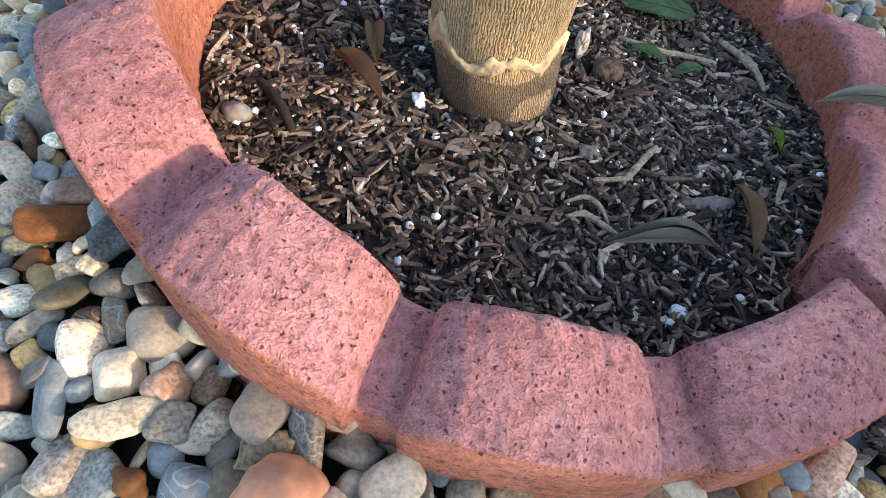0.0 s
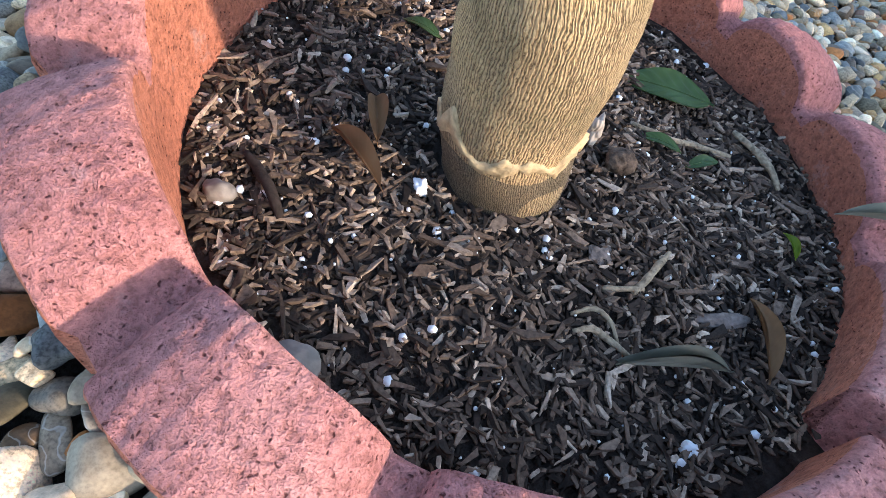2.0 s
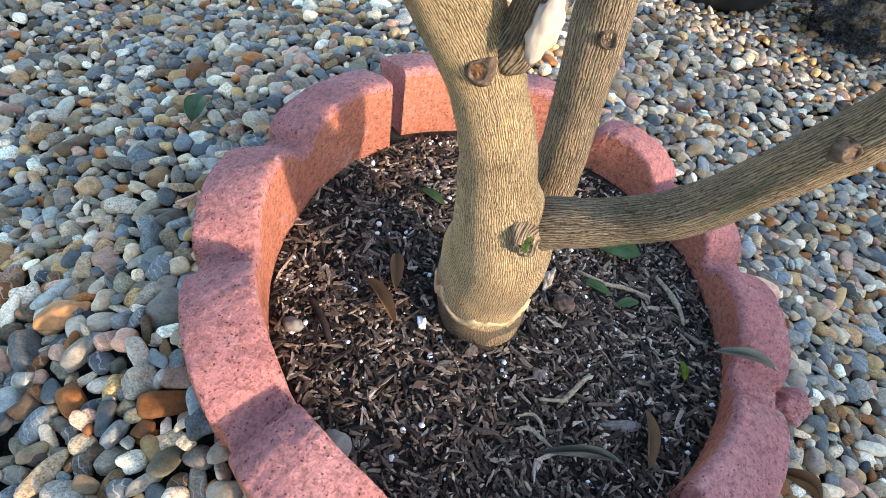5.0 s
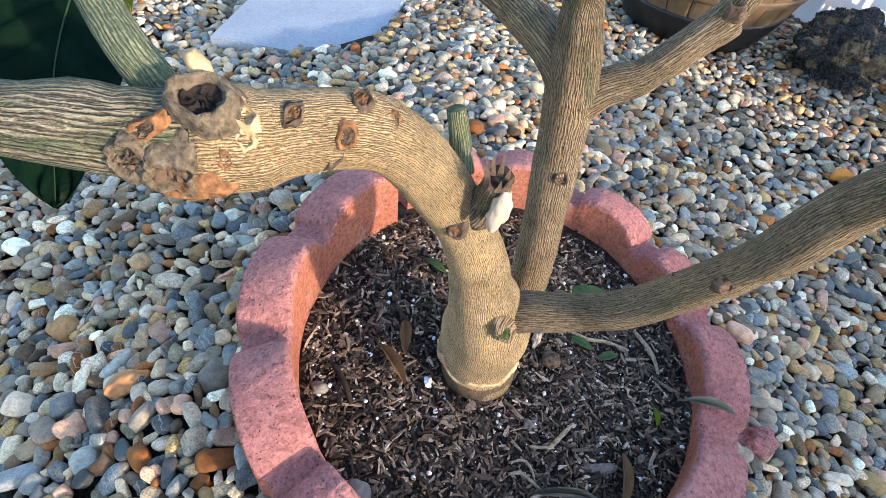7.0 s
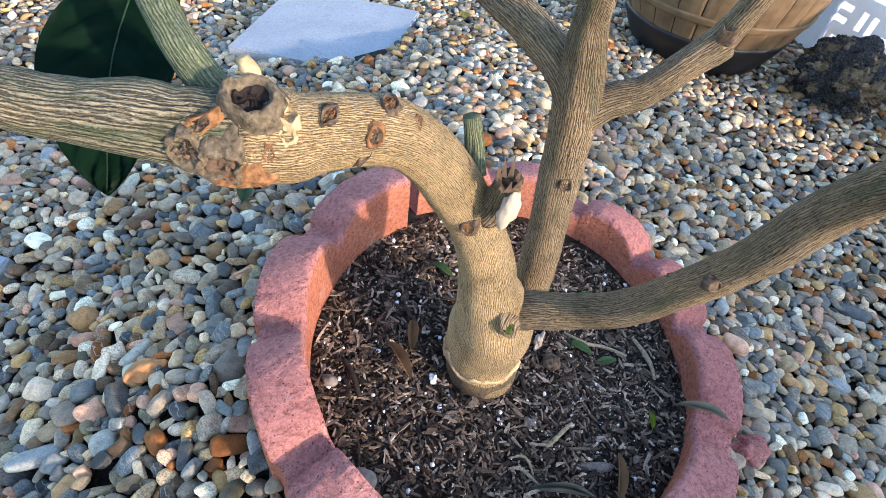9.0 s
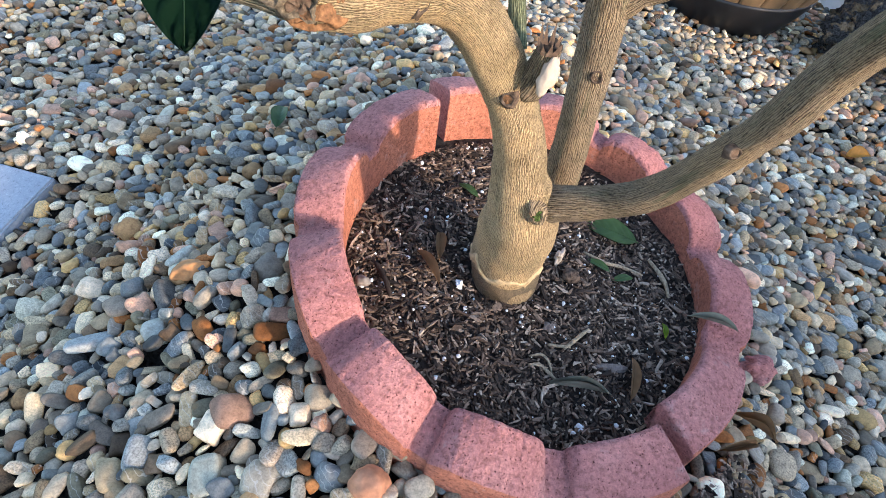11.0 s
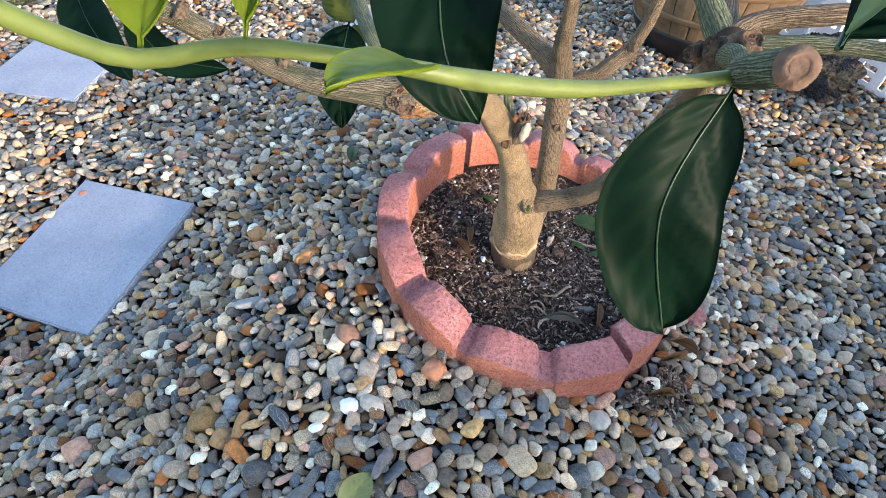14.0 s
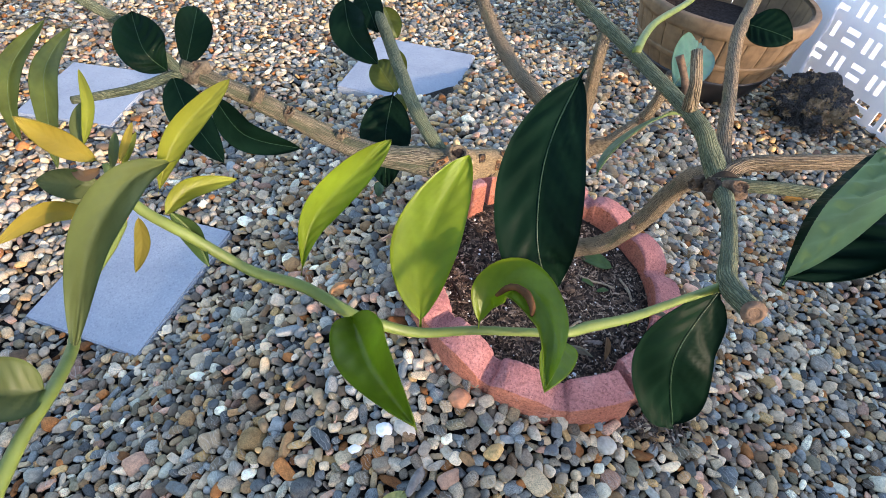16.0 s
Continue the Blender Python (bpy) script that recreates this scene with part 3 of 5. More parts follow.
part("branch", tube([(-0.011, -0.029, 0.403, 0.0135), (0.006, -0.030, 0.420, 0.0115), (0.026, -0.025, 0.428, 0.0100), (0.044, -0.022, 0.447, 0.0094), (0.061, -0.013, 0.460, 0.0104)], 18), MAT_BARK, tree)
part("branch", tube([(0.057, -0.012, 0.452, 0.0097), (0.063, -0.019, 0.478, 0.0075), (0.069, -0.021, 0.503, 0.0070), (0.071, -0.026, 0.539, 0.0066)], 16), MAT_BARK, tree)
part("branch", tube([(-0.177, -0.144, 0.445, 0.0089), (-0.195, -0.136, 0.463, 0.0085), (-0.213, -0.121, 0.475, 0.0082), (-0.232, -0.097, 0.486, 0.0085), (-0.274, -0.022, 0.500, 0.0085), (-0.311, 0.040, 0.519, 0.0080), (-0.364, 0.140, 0.527, 0.0072)], 18), MAT_GREEN_BARK, tree)
part("branch", tube([(0.048, -0.351, 0.618, 0.0085), (0.037, -0.331, 0.632, 0.0070), (0.029, -0.316, 0.641, 0.0060), (0.010, -0.285, 0.646, 0.0053), (-0.030, -0.226, 0.655, 0.0052), (-0.063, -0.169, 0.659, 0.0054), (-0.109, -0.150, 0.695, 0.0054)], 18), MAT_GREEN_BARK, tree)
part("branch", tube([(-0.018, -0.249, 0.657, 0.0036), (0.001, -0.181, 0.653, 0.0030), (0.049, -0.071, 0.638, 0.0029), (0.078, -0.010, 0.641, 0.0027)], 12), MAT_SHOOT, tree, "fresh pale green shoot")
part("branch", tube([(0.047, -0.348, 0.616, 0.0085), (0.053, -0.301, 0.627, 0.0053), (0.075, -0.217, 0.615, 0.0059), (0.092, -0.133, 0.616, 0.0061), (0.114, -0.052, 0.611, 0.0071), (0.151, 0.054, 0.608, 0.0067)], 16), MAT_BARK, tree)
part("branch", tube([(0.044, -0.352, 0.620, 0.0085), (0.059, -0.338, 0.630, 0.0056), (0.100, -0.333, 0.638, 0.0053), (0.149, -0.323, 0.643, 0.0057), (0.232, -0.302, 0.660, 0.0053)], 16), MAT_BARK, tree)
part("branch", tube([(0.046, -0.356, 0.622, 0.0072), (0.062, -0.359, 0.629, 0.0044), (0.100, -0.360, 0.633, 0.0041), (0.137, -0.369, 0.635, 0.0041), (0.217, -0.385, 0.642, 0.0039)], 14), MAT_GREEN_BARK, tree)
part("branch", tube([(0.046, -0.358, 0.620, 0.0072), (0.034, -0.405, 0.641, 0.0041), (0.015, -0.466, 0.664, 0.0038), (0.001, -0.505, 0.681, 0.0043), (-0.001, -0.532, 0.696, 0.0041)], 16), MAT_GREEN_BARK, tree)
part("stub", tube([(0.025, -0.273, 0.638, 0.0038), (0.019, -0.266, 0.651, 0.0027), (0.011, -0.261, 0.664, 0.0031)], 10), MAT_CUT, tree, "short dry brown pruned stub")
TWIG = [(0.001, -0.505, 0.680, 0.0020), (-0.022, -0.523, 0.684, 0.0016), (-0.042, -0.540, 0.689, 0.0018), (-0.059, -0.553, 0.695, 0.0020), (-0.066, -0.560, 0.699, 0.0016), (-0.079, -0.566, 0.703, 0.0014), (-0.096, -0.571, 0.705, 0.0014), (-0.112, -0.574, 0.702, 0.0016), (-0.123, -0.577, 0.706, 0.0018), (-0.132, -0.579, 0.711, 0.0019), (-0.149, -0.574, 0.713, 0.0018), (-0.161, -0.575, 0.716, 0.0017), (-0.168, -0.576, 0.720, 0.0016), (-0.181, -0.578, 0.732, 0.0016), (-0.190, -0.579, 0.739, 0.0015), (-0.196, -0.578, 0.746, 0.0013), (-0.198, -0.576, 0.751, 0.0008)]
part("twig", tube(TWIG, 12, lumps=0.05), MAT_SHOOT, tree, "fresh pale green shoot")
part("twig", tube([(-0.196, -0.578, 0.747, 0.0007), (-0.186, -0.590, 0.745, 0.0010), (-0.185, -0.609, 0.741, 0.0011), (-0.177, -0.622, 0.742, 0.0012), (-0.167, -0.635, 0.751, 0.0012), (-0.164, -0.645, 0.753, 0.0012), (-0.160, -0.661, 0.752, 0.0014)], 10, lumps=0.05), MAT_SHOOT, tree, "fresh pale green shoot")


# ---- knots, pruning scars and cut ends ----
def knot(at, axis, r, h, mat=None, label="", name="knot", core=None, ragged=0.3, stretch=1.0, turn_by=0.0):
    """Ragged collar of bark round a dark or orange hollow."""
    bm = bmesh.new()
    uvl = bm.loops.layers.uv.new("UVMap")
    turn = Matrix.Translation(at) @ Vector(axis).to_track_quat("Z", "Y").to_matrix().to_4x4() @ Matrix.Rotation(radians(turn_by), 4, "Z") @ Matrix.Diagonal((stretch, 1.0, 1.0, 1.0))

    def shell(prof, wild):
        rows = []
        for j, (rr, hh) in enumerate(prof):
            row = []
            for k in range(22):
                a = k * math.tau / 22
                g = 1 + wild * noise.noise((math.cos(a) * 1.7, math.sin(a) * 1.7 + j * 0.25, r * 991 + at[0] * 50))
                u = h * (hh + wild * 1.3 * noise.noise((math.cos(a) * 2.6 + 5, math.sin(a) * 2.6, j * 0.4 + at[2] * 70)) * max(0.0, 1.2 - rr))
                row.append(bm.verts.new((r * rr * g * math.cos(a), r * rr * g * math.sin(a), u)))
            rows.append(row)
        for p, q in zip(rows, rows[1:]):
            for k in range(22):
                bm.faces.new((p[k], p[(k + 1) % 22], q[(k + 1) % 22], q[k]))
        bm.faces.new(rows[-1])
        for f in bm.faces:
            for lp in f.loops:
                lp[uvl].uv = (lp.vert.co.x + lp.vert.co.z, lp.vert.co.y + lp.vert.co.z)
        bm.transform(turn)

    shell([(1.55, -0.9), (1.3, -0.1), (1.1, 0.45), (0.92, 0.8), (0.78, 0.75), (0.62, 0.35), (0.4, 0.05)], ragged)
    ob = part(name, bm, mat or MAT_KNOT, tree, label)
    if core is not None:
        bm = bmesh.new()
        uvl = bm.loops.layers.uv.new("UVMap")
        shell([(0.80, 0.1), (0.66, 0.48), (0.45, 0.34), (0.2, 0.42)], ragged)
        finish("heartwood", bm, core, ob)
    return ob


HOLLOW, HEALED = "old pruning scar with a hollow centre", "healed bark scar with orange wood"


for at, axis, r, h, mat, label, core, ragged, stretch, turn_by in (
    ((-0.161, -0.154, 0.460), (0.15, -0.40, 0.90), 0.0098, 0.011, MAT_COLLAR, HOLLOW, MAT_HOLLOW, 0.35, 1.15, 0),
    ((-0.183, -0.172, 0.447), (0.05, -0.97, 0.20), 0.0072, 0.007, MAT_COLLAR, HOLLOW, MAT_KNOT, 0.8, 1.1, 40),
    ((-0.170, -0.171, 0.441), (0.20, -0.97, -0.05), 0.0076, 0.006, MAT_COLLAR, HOLLOW, MAT_CUT, 0.7, 1.3, 10),
    ((-0.164, -0.169, 0.432), (0.20, -0.84, -0.50), 0.0048, 0.004, MAT_SCAR, HEALED, None, 0.5, 2.3, 5),
    ((-0.178, -0.168, 0.456), (0.05, -0.85, 0.50), 0.0036, 0.003, MAT_SCAR, HEALED, MAT_KNOT, 0.6, 1.8, 30),
    ((-0.148, -0.152, 0.457), (0.25, -0.40, 0.88), 0.0038, 0.004, MAT_PALE_BARK, "pale torn bark beside the hollow scar", None, 0.7, 1.5, 100),
    ((-0.146, -0.158, 0.451), (0.25, -0.75, 0.60), 0.0032, 0.003, MAT_PALE_BARK, HEALED, None, 0.7, 1.5, 80),
    ((-0.132, -0.143, 0.454), (0.13, -0.50, 0.86), 0.0034, 0.003, MAT_KNOT, HEALED, MAT_SCAR, 0.6, 1.5, 70),
    ((-0.112, -0.142, 0.447), (0.38, -0.86, 0.33), 0.0034, 0.003, MAT_SCAR, HEALED, MAT_KNOT, 0.6, 1.6, 70),
    ((-0.115, -0.144, 0.440), (0.30, -0.93, 0.10), 0.0022, 0.002, MAT_KNOT, HEALED, None, 0.7, 3.2, 60),
    ((-0.109, -0.129, 0.455), (0.21, -0.30, 0.93), 0.0036, 0.004, MAT_KNOT, HEALED, MAT_SCAR, 0.6, 1.4, 80),
    ((-0.096, -0.126, 0.447), (0.60, -0.40, 0.69), 0.0020, 0.002, MAT_SCAR, HEALED, MAT_KNOT, 0.7, 1.5, 80),
    ((-0.152, -0.165, 0.445), (0.35, -0.92, 0.19), 0.0024, 0.002, MAT_SCAR, HEALED, MAT_KNOT, 0.7, 1.5, 80),
):
    knot(at, axis, r, h, mat, label, "knot", core, ragged, stretch, turn_by)
part("stub", tube([(-0.163, -0.147, 0.452, 0.0050), (-0.164, -0.145, 0.466, 0.0046), (-0.167, -0.145, 0.476, 0.0030)], 10, lumps=0.3), MAT_PALE_BARK, tree, "short pale broken stub above the hollow scar")
for at, axis, r, h in (((-0.300, -0.166, 0.471), (0.2, -0.3, 0.9), 0.0040, 0.005), ((-0.358, -0.176, 0.494), (0.3, -0.5, 0.8), 0.0052, 0.008), ((-0.383, -0.190, 0.522), (0.4, 0.1, 0.9), 0.0042, 0.009), ((-0.436, -0.212, 0.553), (0.1, -0.6, 0.8), 0.0062, 0.006)):
    knot(at, axis, r, h, MAT_COLLAR, "rough knot on the far limb", "knot", MAT_CUT, 0.7, 1.3, 30)
knot((-0.064, -0.117, 0.377), (-0.1, -0.95, 0.25), 0.0044, 0.0028, None, HEALED, core=MAT_SCAR)
knot((-0.023, -0.108, 0.276), (0.3, -0.9, 0.3), 0.0061, 0.0037, MAT_BARK, "green mossy knot at the fork", core=MAT_MOSS, ragged=0.95)
knot((-0.024, -0.098, 0.225), (0.1, -0.98, 0.1), 0.0053, 0.0012, None, "shallow dark bark scar", core=MAT_CUT)
knot((-0.005, -0.041, 0.361), (0.2, -0.9, 0.3), 0.0047, 0.0056, None, "small bark knot", core=MAT_CUT)
knot((0.066, -0.105, 0.349), (-0.4, 0.2, 0.85), 0.0032, 0.0093, None, "small bark spur")
knot((0.072, -0.129, 0.379), (0.3, -0.9, 0.2), 0.0037, 0.0028, None, "small bark knot", core=MAT_CUT)
knot((0.059, -0.021, 0.471), (-0.3, -0.5, 0.8), 0.0050, 0.0055, None, "swollen bark knot", core=MAT_CUT)
knot((-0.001, -0.533, 0.6965), (-0.07, -0.87, 0.48), 0.0028, 0.0009, MAT_CUT, "brown sawn end of the twig", "cut_end", core=MAT_CUT, ragged=0.08)
for at, axis, r in (((0.038, -0.361, 0.624), (-0.8, -0.3, 0.4), 0.0050), ((0.049, -0.370, 0.633), (0.1, -0.6, 0.8), 0.0050), ((0.034, -0.344, 0.613), (-0.8, -0.5, 0.1), 0.0042)):
    knot(at, axis, r, 0.005, None, "swollen knot where the branches fork", core=MAT_CUT, ragged=0.5)


def stub():
    bm = tube([(-0.054, -0.102, 0.378, 0.0116), (-0.049, -0.108, 0.394, 0.0098), (-0.047, -0.114, 0.414, 0.0070)], 14, lumps=0.25)
    ob = part("stub", bm, MAT_BARK, tree, "splintered broken stub with pale wood")
    bm = bmesh.new()
    for k in range(9):
        a = k * math.tau / 9
        x, y, z = -0.048 + 0.0045 * math.cos(a), -0.117 + 0.0045 * math.sin(a), 0.412
        h = 0.006 + 0.018 * abs(noise.noise((k * 3.1, 0.4, 0)))
        vs = [bm.verts.new((x + dx, y + dy, z)) for dx, dy in ((-0.002, -0.0015), (0.002, -0.0015), (0, 0.0025))]
        tip = bm.verts.new((x + 0.003 * math.cos(a), y + 0.003 * math.sin(a), z + h))
        for i in range(3):
            bm.faces.new((vs[i], vs[(i + 1) % 3], tip))
    finish("splinter", bm, MAT_CUT, ob, smooth=False)
    bm = bmesh.new()
    bmesh.ops.create_icosphere(bm, subdivisions=3, radius=1)
    for v in bm.verts:
        v.co = Vector((v.co.x * 0.0052, v.co.y * 0.0028, v.co.z * 0.0118)) * (1 + 0.35 * noise.noise(v.co * 2.2) + 0.18 * noise.noise(v.co * 6))
    bm.transform(Matrix.Translation((-0.0445, -0.1225, 0.400)) @ pose(0, 0, 0, -8, 10, 12))
    finish("pale_wood", bm, MAT_PALE, ob)


stub()
part("stub", tube([(-0.066, -0.098, 0.400, 0.0070), (-0.069, -0.091, 0.415, 0.0057), (-0.073, -0.088, 0.431, 0.0048)], 12), MAT_GREEN_BARK, tree, "short green pruned stub")
part("stub", tube([(0.015, -0.320, 0.656, 0.0054), (0.012, -0.321, 0.674, 0.0041), (0.009, -0.305, 0.688, 0.0037)], 10), MAT_BARK, tree, "short brown pruned stub")


# graft scar: ragged pale flakes of peeled bark low on the trunk
def graft():
    bm = bmesh.new()
    uvl = bm.loops.layers.uv.new("UVMap")
    n, rows = 110, []
    for j, dz in enumerate((-1.0, -0.8, 0.0, 0.8, 1.0)):
        row = []
        for k in range(n):
            a = k * math.tau / n
            c, s = math.cos(a), math.sin(a)
            wide = max(0.0016, 0.0058 + 0.015 * noise.noise((c * 3.1, s * 3.1, 7)) + 0.005 * noise.noise((c * 12, s * 12, 3)))
            zz = 0.163 + 0.018 * noise.noise((c * 2.6, s * 2.6, 2)) + dz * wide
            proud = -0.003 if abs(dz) > 0.9 else 0.0020 + 0.0014 * noise.noise((c * 9, s * 9, zz * 300))
            row.append(bm.verts.new((-0.0305 + (0.0352 + proud) * c, -0.0545 - 0.18 * (zz - 0.17) + (0.0352 + proud) * s, zz)))
        rows.append(row)
    for p, q in zip(rows, rows[1:]):
        for k in range(n):
            f = bm.faces.new((p[k], p[(k + 1) % n], q[(k + 1) % n], q[k]))
            for lp in f.loops:
                lp[uvl].uv = (lp.vert.co.x, lp.vert.co.z)
    part("graft_scar", bm, MAT_PALE_BARK, tree, "pale peeled graft collar round the trunk")


graft()


# ---- leaves ----
def leaf_mesh(points, width, face, sag=0.06, fold=0.15, wave=0.03, seed=0, blunt=0.85, left=0.0, right=0.0, pucker=1.0, full=0.92):
    """Leaf blade along points from stalk to tip; face: the way its upper side looks; left, right: degrees by which each half is folded up."""
    pts = [Vector(p) for p in points]
    L = sum((b - a).length for a, b in zip(pts, pts[1:]))
    n, m = 40, 14
    centre = []
    for i in range(n + 1):
        u = i / n * (len(pts) - 1)
        k = min(int(u), len(pts) - 2)
        t = u - k
        p0, p1, p2, p3 = pts[max(k - 1, 0)], pts[k], pts[k + 1], pts[min(k + 2, len(pts) - 1)]
        centre.append(0.5 * ((2 * p1) + (p2 - p0) * t + (2 * p0 - 5 * p1 + 4 * p2 - p3) * t * t + (3 * p1 - p0 - 3 * p2 + p3) * t ** 3))
    grid, rib = [], []
    bm = bmesh.new()
    uvl = bm.loops.layers.uv.new("UVMap")
    al, ar, place = radians(left), radians(right), {}
    for side_no, top in enumerate((0.0003, -0.0003)):
        rows = []
        for i in range(n + 1):
            t = i / n
            ax = (centre[min(i + 1, n)] - centre[max(i - 1, 0)]).normalized()
            nrm = Vector(face)
            nrm = (nrm - ax * nrm.dot(ax)).normalized()
            side = ax.cross(nrm)
            u = max(0.0, (t - 0.07) / 0.93)
            half = 0.5 * width * max(0.035 if t < 0.5 else 0.006, math.sin(math.pi * u ** blunt) ** full)
            row = []
            for j in range(m + 1):
                s = 2 * j / m - 1
                a = (al if s < 0 else ar) * min(1.0, abs(s) * 3)
                up = fold * width * abs(s) ** 1.5 * math.sin(math.pi * t) - sag * L * 4 * (t - 0.5) ** 2
                up += wave * width * math.sin(9 * t + 3 * s + seed) * abs(s) * min(1.0, 4 * t) + 0.045 * pucker * width * math.cos(46 * t - 11 * abs(s)) * abs(s) * (1 - abs(s)) * 2 * min(1.0, 4 * t)
                up -= 0.02 * width * math.exp(-(s / 0.07) ** 2)
                row.append(bm.verts.new(centre[i] + side * half * s * math.cos(a) + nrm * (up + half * abs(s) * math.sin(a) + top * math.cos(a)) - side * math.copysign(top * math.sin(a), s)))
                place[row[-1]] = (t - 0.16 * abs(s), abs(s))
            rows.append(row)
            if side_no == 0:
                rib.append((centre[i] + nrm * (0.0004 - sag * L * 4 * (t - 0.5) ** 2 - 0.012 * width), max(0.0003, width * 0.009 * (1.2 - t))))
        for a, b in zip(rows, rows[1:]):
            for j in range(m):
                f = bm.faces.new((a[j], b[j], b[j + 1], a[j + 1]) if top > 0 else (a[j], a[j + 1], b[j + 1], b[j]))
                f.material_index = side_no
                for lp in f.loops:
                    lp[uvl].uv = place[lp.vert]
        grid.append(rows)
    edge = [[g[i][0] for i in range(n + 1)] + g[n][1:] + [g[i][m] for i in range(n - 1, -1, -1)] + list(reversed(g[0][1:m])) for g in grid]
    e0, e1 = edge
    for k in range(len(e0)):
        q = (k + 1) % len(e0)
        bm.faces.new((e0[k], e0[q], e1[q], e1[k]))
    return bm, rib


def leaf(base, tip, width, face, mat, label, parent=None, via=(), **kw):
    bm, rib = leaf_mesh([base, *via, tip], width, face, **kw)
    ob = part("leaf", bm, mat, parent, label) if parent is not None else finish("leaf", bm, mat)
    ob.data.materials.append(MAT_LEAF_UNDER if mat in (MAT_LEAF_DARK, MAT_LEAF_MID, MAT_LEAF_GREY, MAT_LEAF_OLIVE) else mat)
    if mat in (MAT_LEAF_DARK, MAT_LEAF_MID, MAT_LEAF_GREY, MAT_LEAF_OLIVE):
        finish("midrib", tube([(*p, r) for p, r in rib[::5]], 6, lumps=0), MAT_RIB_DARK if mat is MAT_LEAF_DARK else MAT_RIB, ob)
    return ob


